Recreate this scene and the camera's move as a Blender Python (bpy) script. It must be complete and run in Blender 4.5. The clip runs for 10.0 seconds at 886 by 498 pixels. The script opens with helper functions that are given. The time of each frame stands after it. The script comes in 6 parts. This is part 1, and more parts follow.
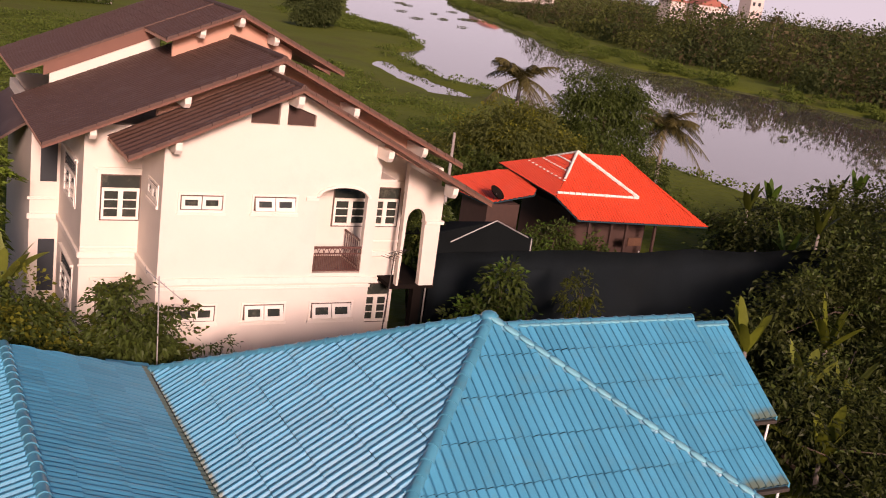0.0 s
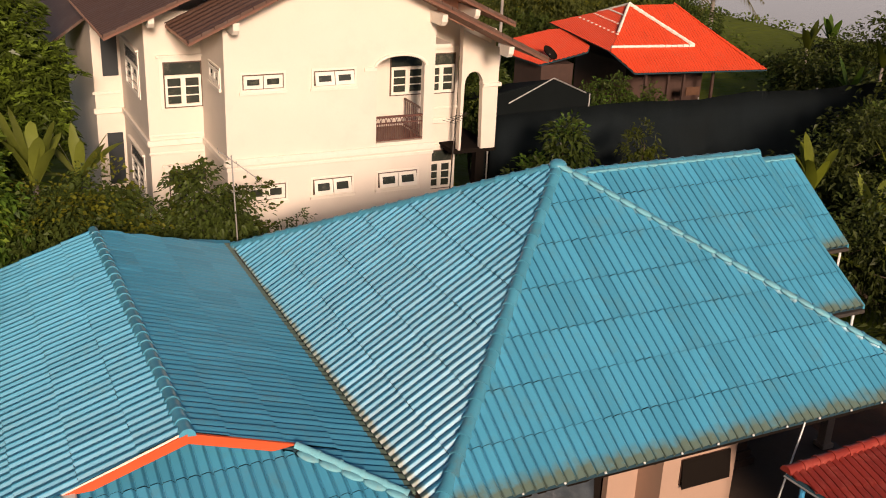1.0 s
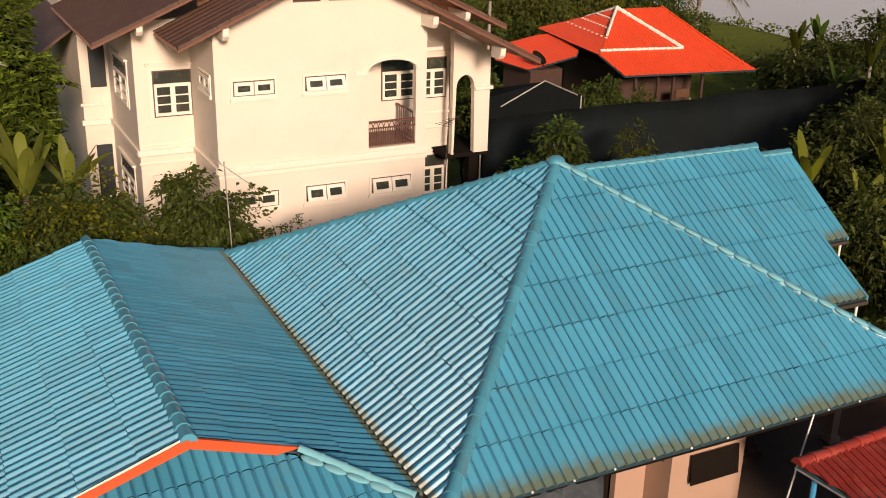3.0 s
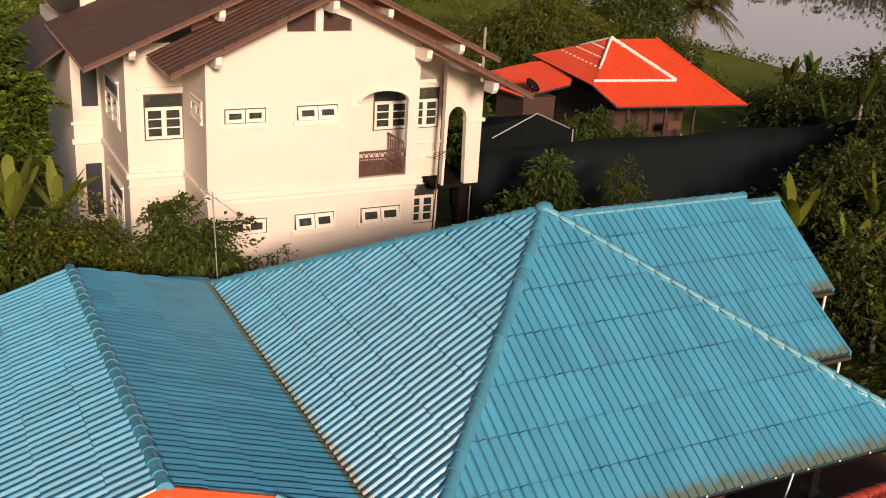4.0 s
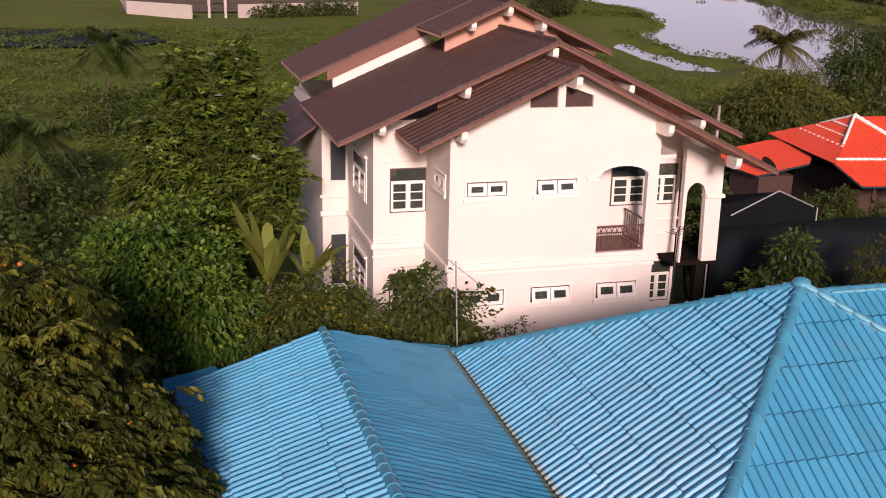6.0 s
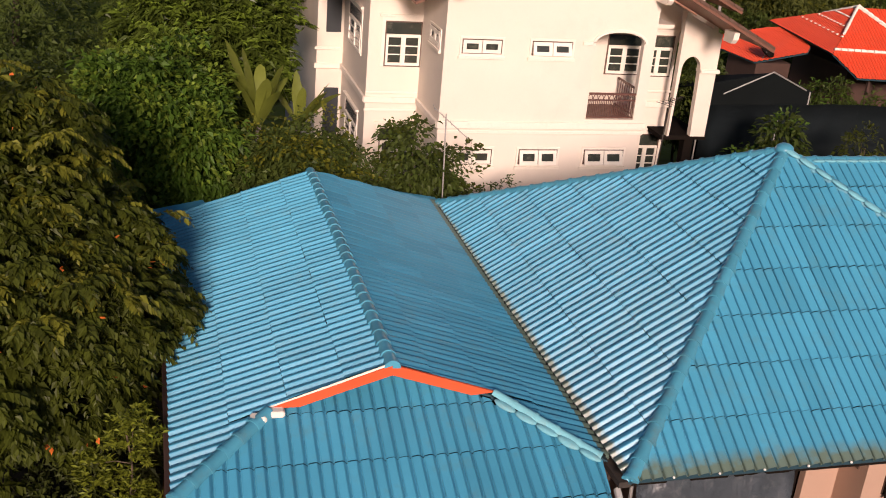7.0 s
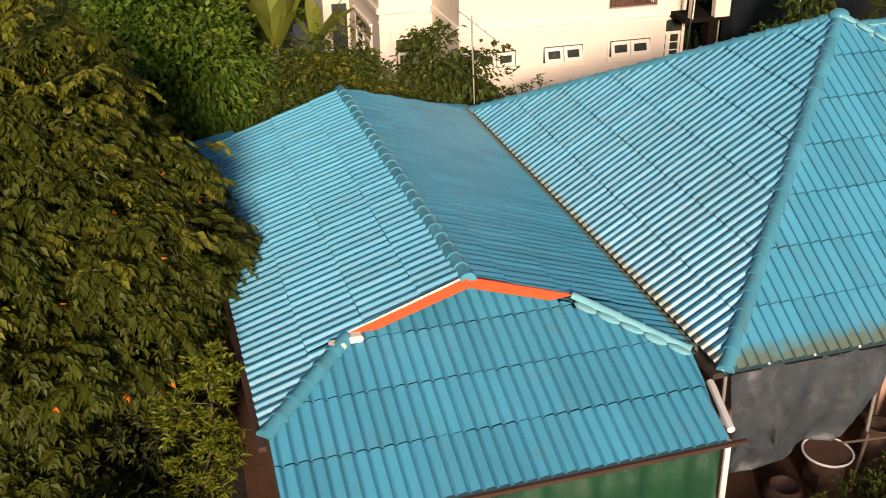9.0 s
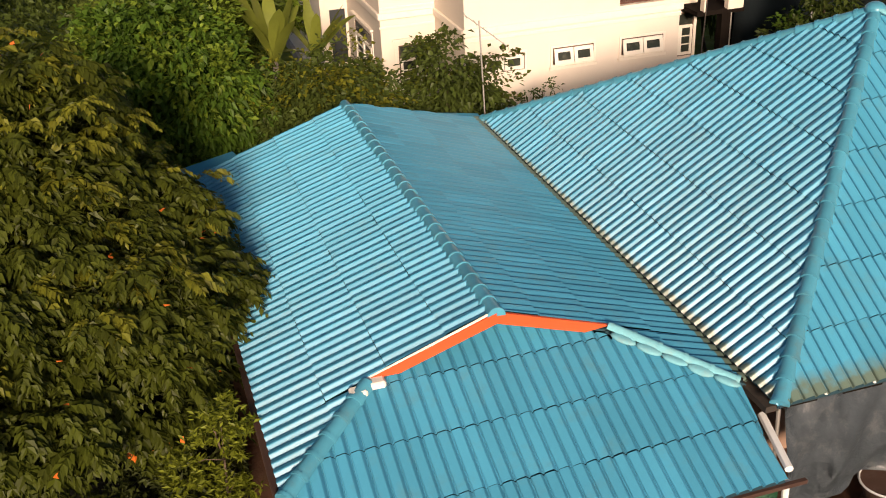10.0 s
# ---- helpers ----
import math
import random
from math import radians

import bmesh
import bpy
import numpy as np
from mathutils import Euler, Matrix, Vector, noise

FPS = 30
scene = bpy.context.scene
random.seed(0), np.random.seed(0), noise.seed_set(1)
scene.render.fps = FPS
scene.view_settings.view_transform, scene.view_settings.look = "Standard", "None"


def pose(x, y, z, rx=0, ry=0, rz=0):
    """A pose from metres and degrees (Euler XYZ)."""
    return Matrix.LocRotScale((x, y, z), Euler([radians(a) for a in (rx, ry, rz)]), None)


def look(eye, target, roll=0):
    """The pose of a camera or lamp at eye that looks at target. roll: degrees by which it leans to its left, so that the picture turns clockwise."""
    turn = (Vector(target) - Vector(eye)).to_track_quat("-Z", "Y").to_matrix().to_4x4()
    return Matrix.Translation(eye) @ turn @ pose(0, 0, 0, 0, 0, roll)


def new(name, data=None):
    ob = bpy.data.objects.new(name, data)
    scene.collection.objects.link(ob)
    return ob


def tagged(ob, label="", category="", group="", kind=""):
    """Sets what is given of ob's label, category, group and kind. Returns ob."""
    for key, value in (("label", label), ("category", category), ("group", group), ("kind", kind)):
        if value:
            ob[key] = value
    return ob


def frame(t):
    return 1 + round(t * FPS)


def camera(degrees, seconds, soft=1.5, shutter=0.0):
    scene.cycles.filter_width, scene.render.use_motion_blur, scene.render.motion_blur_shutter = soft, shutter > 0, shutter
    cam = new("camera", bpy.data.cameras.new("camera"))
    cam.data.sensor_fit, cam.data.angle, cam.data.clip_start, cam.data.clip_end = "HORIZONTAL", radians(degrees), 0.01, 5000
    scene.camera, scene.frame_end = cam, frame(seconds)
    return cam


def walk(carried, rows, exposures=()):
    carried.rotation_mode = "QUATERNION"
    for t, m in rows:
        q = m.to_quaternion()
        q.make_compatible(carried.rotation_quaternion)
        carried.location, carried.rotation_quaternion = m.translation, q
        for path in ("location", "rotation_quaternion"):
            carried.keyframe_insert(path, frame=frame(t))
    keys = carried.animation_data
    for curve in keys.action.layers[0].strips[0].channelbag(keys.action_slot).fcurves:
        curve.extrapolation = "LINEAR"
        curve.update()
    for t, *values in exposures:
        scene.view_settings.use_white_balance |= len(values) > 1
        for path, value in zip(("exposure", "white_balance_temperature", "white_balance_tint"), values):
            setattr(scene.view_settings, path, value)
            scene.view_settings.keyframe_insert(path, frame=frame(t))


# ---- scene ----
cam = camera(45.8, 10.0, soft=1.0)
PATH = [
    (0, (-5.526, -11.492, 12.973), (-4.586, -9.8, 12.468), 7.9),
    (0.5, (-5.846, -11.75, 12.806), (-4.972, -10.06, 12.189), 1.0),
    (1, (-6.013, -11.904, 12.66), (-5.184, -10.239, 11.925), 2.5),
    (1.5, (-6.237, -11.907, 12.489), (-5.404, -10.255, 11.728), 2.5),
    (2, (-6.276, -11.863, 12.312), (-5.468, -10.195, 11.559), 0.8),
    (2.5, (-6.228, -11.784, 12.175), (-5.402, -10.112, 11.454), 0.6),
    (4, (-5.972, -11.453, 12.903), (-5.099, -9.791, 12.212), 3.5),
    (4.5, (-6.059, -11.314, 13.119), (-5.345, -9.58, 12.426), 5.0),
    (5, (-6.227, -11.127, 13.133), (-5.699, -9.312, 12.48), 4.2),
    (6.5, (-6.761, -11.561, 12.295), (-6.24, -9.707, 11.755), 0.7),
    (7, (-6.725, -11.859, 11.996), (-6.202, -10.087, 11.231), 5.2),
    (7.5, (-6.822, -11.934, 11.608), (-6.274, -10.163, 10.857), 7.4),
    (8, (-7.137, -11.882, 11.394), (-6.599, -10.13, 10.593), 5.4),
    (8.5, (-7.37, -11.672, 11.429), (-6.841, -9.961, 10.539), 2.6),
    (9, (-7.549, -11.044, 11.565), (-7.04, -9.337, 10.655), -0.4),
    (9.5, (-7.599, -10.513, 11.547), (-7.099, -8.815, 10.616), -1.8),
    (10, (-7.465, -9.684, 11.539), (-6.96, -7.983, 10.617), -2.6),
]
EXPOSURES = [(0, -0.08, 6600, 42), (0.5, -0.12, 6600, 34), (1.0, -0.15, 6850, 22), (2.7, -0.16, 6950, 22), (4.5, -0.14, 6850, 27), (5.2, -0.12, 6450, 34), (6.5, -0.08, 5800, 39), (7.0, -0.12, 6350, 28), (8.0, -0.02, 6800, 20), (9.0, 0.18, 6900, 20), (10.0, 0.24, 6950, 19)]
walk(cam, [(t, look(eye, target, roll)) for t, eye, target, roll in PATH], EXPOSURES)

# ---- light ----
world = bpy.data.worlds.new("sky")
scene.world = world
world.use_nodes = True
wn = world.node_tree
sky = wn.nodes.new("ShaderNodeTexSky")
sky.sky_type, sky.sun_disc = "NISHITA", False
SUN_EL, SUN_AZ = 18.5, 192.0  # degrees; azimuth clockwise from +y
sky.sun_elevation, sky.sun_rotation = radians(SUN_EL), radians(SUN_AZ)
sky.air_density, sky.dust_density, sky.ozone_density = 1.0, 1.2, 1.0
wn.links.new(sky.outputs["Color"], wn.nodes["Background"].inputs["Color"])
wn.nodes["Background"].inputs["Strength"].default_value = 0.074
sun = new("sun", bpy.data.lights.new("sun", "SUN"))
sun.data.energy, sun.data.angle, sun.data.color = 5.6, radians(10), (1.0, 0.83, 0.65)
sa, ca = math.sin(radians(SUN_AZ)), math.cos(radians(SUN_AZ))
ce, se = math.cos(radians(SUN_EL)), math.sin(radians(SUN_EL))
sun.matrix_world = look((60 * sa * ce, 60 * ca * ce, 60 * se), (0, 0, 0))


# ---- materials ----
def material(name, base, rough=0.7, metal=0.0, vary=0.12, scale=3.0, fine=40.0, bump=0.15, bump_dist=0.01, rand=0.0, island=0.0, spec=0.5,
             stain=None, stain_scale=1.2, stain_amount=0.5, translucent=0.0):
    """A surface with blotches at one scale, grain at another, relief and, if asked, stains of another colour."""
    m = bpy.data.materials.new(name)
    m.use_nodes = True
    nt = m.node_tree
    b = nt.nodes["Principled BSDF"]
    N, L = nt.nodes.new, nt.links.new
    tc = N("ShaderNodeTexCoord")
    geo = N("ShaderNodeNewGeometry")
    big = N("ShaderNodeTexNoise")
    big.inputs["Scale"].default_value, big.inputs["Detail"].default_value = scale, 5.0
    small = N("ShaderNodeTexNoise")
    small.inputs["Scale"].default_value, small.inputs["Detail"].default_value = fine, 3.0
    L(geo.outputs["Position"], big.inputs["Vector"])
    L(geo.outputs["Position"], small.inputs["Vector"])

    def math_node(op, a, c):
        n = N("ShaderNodeMath")
        n.operation = op
        for k, v in enumerate((a, c)):
            if isinstance(v, (int, float)):
                n.inputs[k].default_value = v
            else:
                L(v, n.inputs[k])
        return n.outputs[0]

    v = math_node("MULTIPLY_ADD", big.outputs["Fac"], vary * 2.2)
    nt.nodes[-1].inputs[2].default_value = 1.0 - vary * 1.1
    w = math_node("MULTIPLY_ADD", small.outputs["Fac"], vary)
    nt.nodes[-1].inputs[2].default_value = 1.0 - vary * 0.5
    total = math_node("MULTIPLY", v, w)
    if rand:
        oi = N("ShaderNodeObjectInfo")
        r = math_node("MULTIPLY_ADD", oi.outputs["Random"], rand * 2)
        nt.nodes[-1].inputs[2].default_value = 1.0 - rand
        total = math_node("MULTIPLY", total, r)
    if island:
        r = math_node("MULTIPLY_ADD", geo.outputs["Random Per Island"], island * 2)
        nt.nodes[-1].inputs[2].default_value = 1.0 - island
        total = math_node("MULTIPLY", total, r)
    mix = N("ShaderNodeMix")
    mix.data_type, mix.blend_type = "RGBA", "MULTIPLY"
    mix.inputs["Factor"].default_value = 1.0
    mix.inputs["A"].default_value = (*base, 1)
    L(total, mix.inputs["B"])
    colour = mix.outputs["Result"]
    if stain:
        sn = N("ShaderNodeTexNoise")
        sn.inputs["Scale"].default_value, sn.inputs["Detail"].default_value = stain_scale, 8.0
        sn.inputs["Roughness"].default_value = 0.7
        L(geo.outputs["Position"], sn.inputs["Vector"])
        ramp = N("ShaderNodeMapRange")
        ramp.inputs["From Min"].default_value, ramp.inputs["From Max"].default_value = 0.52, 0.72
        ramp.inputs["To Max"].default_value = stain_amount
        L(sn.outputs["Fac"], ramp.inputs["Value"])
        sm = N("ShaderNodeMix")
        sm.data_type = "RGBA"
        L(ramp.outputs["Result"], sm.inputs["Factor"])
        L(colour, sm.inputs["A"])
        sm.inputs["B"].default_value = (*stain, 1)
        colour = sm.outputs["Result"]
    L(colour, b.inputs["Base Color"])
    b.inputs["Roughness"].default_value, b.inputs["Metallic"].default_value = rough, metal
    b.inputs["Specular IOR Level"].default_value = spec
    if bump:
        bp = N("ShaderNodeBump")
        bp.inputs["Strength"].default_value, bp.inputs["Distance"].default_value = bump, bump_dist
        L(small.outputs["Fac"], bp.inputs["Height"])
        L(bp.outputs["Normal"], b.inputs["Normal"])
    if translucent:
        tr = N("ShaderNodeBsdfTranslucent")
        L(colour, tr.inputs["Color"])
        ms = N("ShaderNodeMixShader")
        ms.inputs["Fac"].default_value = translucent
        L(b.outputs[0], ms.inputs[1])
        L(tr.outputs[0], ms.inputs[2])
        L(ms.outputs[0], nt.nodes["Material Output"].inputs["Surface"])
    return m


M_BLUE = material("blue_tile", (0.055, 0.295, 0.44), rough=0.34, spec=0.34, vary=0.10, scale=1.1, fine=60, bump=0.1, bump_dist=0.004, rand=0.10, stain=(0.10, 0.22, 0.24), stain_scale=2.2, stain_amount=0.45)
M_CAP = material("ridge_cap_glaze", (0.055, 0.26, 0.36), rough=0.35, vary=0.12, scale=2.0, fine=50, bump=0.1, bump_dist=0.004, rand=0.12, stain=(0.10, 0.16, 0.16), stain_scale=3.0, stain_amount=0.5)
M_MORTAR = material("mint_mortar", (0.15, 0.43, 0.50), rough=0.8, vary=0.15, scale=6, fine=50, stain=(0.25, 0.30, 0.26), stain_scale=4)
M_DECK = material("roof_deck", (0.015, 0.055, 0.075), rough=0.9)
M_GUTTER = material("rusty_gutter", (0.035, 0.028, 0.022), rough=0.8, vary=0.3, scale=5, stain=(0.12, 0.07, 0.03), stain_scale=6)
M_ORANGE = material("orange_fascia", (0.62, 0.08, 0.016), rough=0.55, vary=0.10, scale=3)
M_WHITE = material("white_paint", (0.70, 0.615, 0.515), rough=0.75, vary=0.05, scale=0.8, fine=30, bump=0.1, stain=(0.55, 0.45, 0.38), stain_scale=0.9, stain_amount=0.22)
M_TRIM = material("white_trim", (0.77, 0.69, 0.585), rough=0.6, vary=0.06, scale=3, stain=(0.45, 0.36, 0.28), stain_scale=3.0, stain_amount=0.3)
M_BROWN = material("brown_tile", (0.088, 0.044, 0.028), rough=0.65, vary=0.14, scale=1.2, fine=30, bump=0.2, rand=0.08, stain=(0.16, 0.12, 0.10), stain_scale=1.6, stain_amount=0.4)
M_FASCIA = material("brown_fascia", (0.17, 0.072, 0.042), rough=0.6, vary=0.12, scale=3)
M_SOFFIT = material("salmon_soffit", (0.50, 0.27, 0.18), rough=0.7, vary=0.08, scale=2)
M_RED = material("red_tile", (0.68, 0.07, 0.02), rough=0.5, vary=0.10, scale=0.7, fine=20, bump=0.1, rand=0.06, stain=(0.55, 0.10, 0.05), stain_scale=1.0, stain_amount=0.4)
M_REDOLD = material("dark_red_tile", (0.26, 0.028, 0.016), rough=0.5, vary=0.15, scale=2, fine=30, rand=0.1, stain=(0.5, 0.12, 0.08), stain_scale=3)
M_WHITECAP = material("white_cap", (0.78, 0.72, 0.62), rough=0.8, vary=0.2, scale=5)
M_WOOD = material("dark_wood", (0.055, 0.026, 0.017), rough=0.75, vary=0.25, scale=3, fine=25)
M_FRAME = material("window_sash", (0.78, 0.72, 0.62), rough=0.5, vary=0.05)
M_DARKFRAME = material("brown_window_frame", (0.10, 0.055, 0.035), rough=0.55, vary=0.1)
M_IRON = material("brown_railing", (0.11, 0.045, 0.032), rough=0.5, vary=0.15, scale=8)
M_SHADOWNET = material("black_shade_net", (0.019, 0.026, 0.029), rough=0.95, spec=0.1, vary=0.25, scale=0.6, fine=15, stain=(0.022, 0.026, 0.025), stain_scale=0.35, stain_amount=0.5)
# near-black: dark parts, and painted shade in the doorway, porch and veranda
M_DARK = material("dark_paint_and_shade", (0.012, 0.009, 0.007), rough=0.95, spec=0.05)
M_VOID = material("dark_opening", (0.02, 0.025, 0.028), rough=0.5)
M_GREENNET = material("green_tarpaulin", (0.020, 0.115, 0.05), rough=0.6, vary=0.25, scale=1.5, fine=30, bump=0.3)
M_TARP = material("grey_tarpaulin", (0.095, 0.115, 0.13), rough=0.4, vary=0.25, scale=1.5, fine=5, bump=0.7, bump_dist=0.04, stain=(0.24, 0.25, 0.25), stain_scale=2.5, stain_amount=0.7)
M_PLASTER = material("salmon_plaster", (0.43, 0.28, 0.20), rough=0.8, vary=0.08, scale=1.5, stain=(0.30, 0.19, 0.13), stain_scale=1.5, stain_amount=0.45)
M_CONCRETE = material("worn_concrete", (0.30, 0.27, 0.24), rough=0.9, vary=0.2, scale=1.5, fine=20, stain=(0.15, 0.12, 0.09), stain_scale=1.2)
M_SOIL = material("red_soil", (0.10, 0.045, 0.022), rough=0.95, vary=0.3, scale=2, fine=15, bump=0.5, bump_dist=0.03, stain=(0.05, 0.05, 0.02), stain_scale=1.5)
M_PIPE = material("white_pipe", (0.75, 0.75, 0.72), rough=0.4, vary=0.06)
M_STEEL = material("galvanised_pole", (0.38, 0.36, 0.33), rough=0.5, metal=0.6, vary=0.15, scale=8)
M_BLUEPOST = material("blue_post", (0.04, 0.28, 0.5), rough=0.5, vary=0.1)
M_BARK = material("bark", (0.10, 0.07, 0.045), rough=0.9, vary=0.3, scale=6, fine=30, bump=0.6, bump_dist=0.02)
M_PALE_BARK = material("palm_bark", (0.20, 0.17, 0.14), rough=0.9, vary=0.3, scale=5, fine=20, bump=0.5, bump_dist=0.02)
M_WALLFAR = material("pale_compound_wall", (0.44, 0.37, 0.31), rough=0.85, vary=0.12, scale=0.5, stain=(0.35, 0.28, 0.25), stain_scale=0.4)


def leaf_material(name, base, rough=0.5, island=0.35, translucent=0.35):
    return material(name, base, rough=rough, vary=0.3, scale=0.9, fine=8, bump=0, island=island, translucent=translucent, spec=0.2)


M_LEAF_DARK = leaf_material("dark_leaf", (0.060, 0.085, 0.016))
M_LEAF_OLIVE = leaf_material("olive_leaf", (0.056, 0.070, 0.008))
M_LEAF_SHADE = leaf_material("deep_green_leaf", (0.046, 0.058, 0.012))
M_LEAF_CONE = leaf_material("glossy_green_leaf", (0.068, 0.098, 0.014), rough=0.35)
M_LEAF_FRESH = leaf_material("fresh_leaf", (0.066, 0.125, 0.014))
M_LEAF_BRIGHT = leaf_material("bright_leaf", (0.14, 0.205, 0.022))
M_LEAF_WARM = leaf_material("yellowing_leaf", (0.135, 0.14, 0.014))
M_LEAF_LIME = leaf_material("lime_leaf", (0.15, 0.175, 0.016))
M_LEAF_BANANA = leaf_material("banana_leaf", (0.185, 0.215, 0.034), rough=0.4, island=0.2)
M_LEAF_PALM = leaf_material("palm_leaf", (0.11, 0.095, 0.03))
M_LEAF_FAR = material("far_leaf", (0.062, 0.080, 0.024), rough=0.6, vary=0.55, scale=0.09, fine=1.0, bump=0, island=0.12, translucent=0.4, spec=0.1)
M_LEAF_FAR_OLIVE = material("far_olive_leaf", (0.10, 0.115, 0.028), rough=0.6, vary=0.5, scale=0.12, fine=1.0, bump=0, island=0.12, translucent=0.4, spec=0.1)
M_LEAF_FAR_BROWN = material("far_brown_leaf", (0.105, 0.085, 0.04), rough=0.6, vary=0.5, scale=0.12, fine=1.0, bump=0, island=0.12, translucent=0.4, spec=0.1)
M_LEAF_REED = material("reed_leaf", (0.095, 0.13, 0.022), rough=0.6, vary=0.4, scale=0.15, fine=2.0, bump=0, island=0.2, translucent=0.3, spec=0.1)
M_FLOWER = material("orange_flower", (0.7, 0.16, 0.02), rough=0.6, vary=0.2)


# ---- mesh helpers ----
def attach(ob, parent):
    """Parents ob, whose mesh lies in the place's own coordinates."""
    ob.parent = parent
    if parent is not None and parent.type == "EMPTY":
        ob.matrix_parent_inverse = Matrix.Translation(-parent.location)
    return ob


def part(name, bm, mat, parent=None, label="", smooth=False):
    """Links a bmesh as one mesh object under its parent."""
    me = bpy.data.meshes.new(name)
    bmesh.ops.recalc_face_normals(bm, faces=bm.faces)
    bm.to_mesh(me)
    bm.free()
    if smooth:
        me.shade_smooth()
    me.materials.append(mat)
    ob = attach(new(name, me), parent)
    if label:
        ob["label"] = label
    return ob


def mesh_part(name, verts, faces, mat, parent=None, label="", smooth=False):
    me = bpy.data.meshes.new(name)
    me.from_pydata(verts, [], faces)
    if smooth:
        me.shade_smooth()
    me.materials.append(mat)
    ob = attach(new(name, me), parent)
    if label:
        ob["label"] = label
    return ob


def thing(name, at, label, category, group="", kind=""):
    ob = tagged(new(name), label, category, group, kind)
    ob.location = at
    ob.empty_display_size = 0.3
    return ob


def box(bm, x0, x1, y0, y1, z0, z1, bevel=0.0):
    g = bmesh.ops.create_cube(bm, size=1, matrix=Matrix.LocRotScale(((x0 + x1) / 2, (y0 + y1) / 2, (z0 + z1) / 2), None, (abs(x1 - x0), abs(y1 - y0), abs(z1 - z0))))
    if bevel:
        ed = {e for v in g["verts"] for e in v.link_edges}
        bmesh.ops.bevel(bm, geom=list(ed), offset=bevel, segments=1, affect="EDGES")
    return bm


def boxes(*specs, bevel=0.0):
    bm = bmesh.new()
    for s in specs:
        box(bm, *s, bevel=bevel)
    return bm


def prism(bm, pts, move):
    """A solid from a flat outline, moved by a vector."""
    a = [bm.verts.new(p) for p in pts]
    c = [bm.verts.new(Vector(p) + Vector(move)) for p in pts]
    bm.faces.new(a)
    bm.faces.new(c[::-1])
    for k in range(len(pts)):
        bm.faces.new((a[k], c[k], c[(k + 1) % len(pts)], a[(k + 1) % len(pts)]))
    return bm


def tube(bm, p, q, r0, r1=None, seg=8):
    """A tapered rod from p to q."""
    p, q = Vector(p), Vector(q)
    d = q - p
    m = Matrix.Translation((p + q) / 2) @ d.to_track_quat("Z", "Y").to_matrix().to_4x4()
    bmesh.ops.create_cone(bm, cap_ends=True, segments=seg, radius1=r0, radius2=r0 if r1 is None else r1, depth=d.length, matrix=m)
    return bm


def pierced(outline, holes, place, depth):
    """A flat panel with holes through it: outline and holes in panel coordinates, placed by a function, thickened by a vector."""
    bm = bmesh.new()
    edges = []
    for loop in (outline, *holes):
        vs = [bm.verts.new(place(u, v)) for u, v in loop]
        edges += [bm.edges.new((vs[k], vs[(k + 1) % len(vs)])) for k in range(len(vs))]
    bmesh.ops.triangle_fill(bm, use_beauty=True, edges=edges)
    g = bmesh.ops.extrude_face_region(bm, geom=bm.faces[:])
    bmesh.ops.translate(bm, vec=depth, verts=[e for e in g["geom"] if isinstance(e, bmesh.types.BMVert)])
    return bm


def rect(u0, u1, v0, v1):
    return [(u0, v0), (u1, v0), (u1, v1), (u0, v1)]


def arch(u0, u1, v0, spring, rise, seg=12):
    c, r = (u0 + u1) / 2, (u1 - u0) / 2
    return [(u0, v0), (u1, v0)] + [(c + r * math.cos(math.pi * k / seg), spring + rise * math.sin(math.pi * k / seg)) for k in range(seg + 1)]


# ---- roof tiles ----
ROLL = ((0.0, -0.16), (0.035, -0.16), (0.05, 0.40), (0.13, 0.60), (0.32, 0.80), (0.48, 0.94), (0.60, 1.0), (0.67, 0.99), (0.72, 0.90), (0.92, 0.14), (0.935, -0.16), (0.99, -0.16))


def tile_mesh(width, length, big, little, lift):
    """A tile of two rolls, each with a rounded, rising crown and a steep side."""
    verts, faces = [], []
    for k in range(2):
        cols = [((k + f) / 2, h * (big - little * k)) for f, h in ROLL]
        n, base = len(cols), len(verts)
        for v, z in ((0.012, lift - 0.02), (0.0, lift), (0.0, lift), (length, 0.0)):
            for s, h in cols:
                verts.append((s * width, v, z + h))
        for r in (0, 2):
            for c in range(n - 1):
                a = base + r * n + c
                faces.append((a, a + 1, a + n + 1, a + n))
    return verts, faces


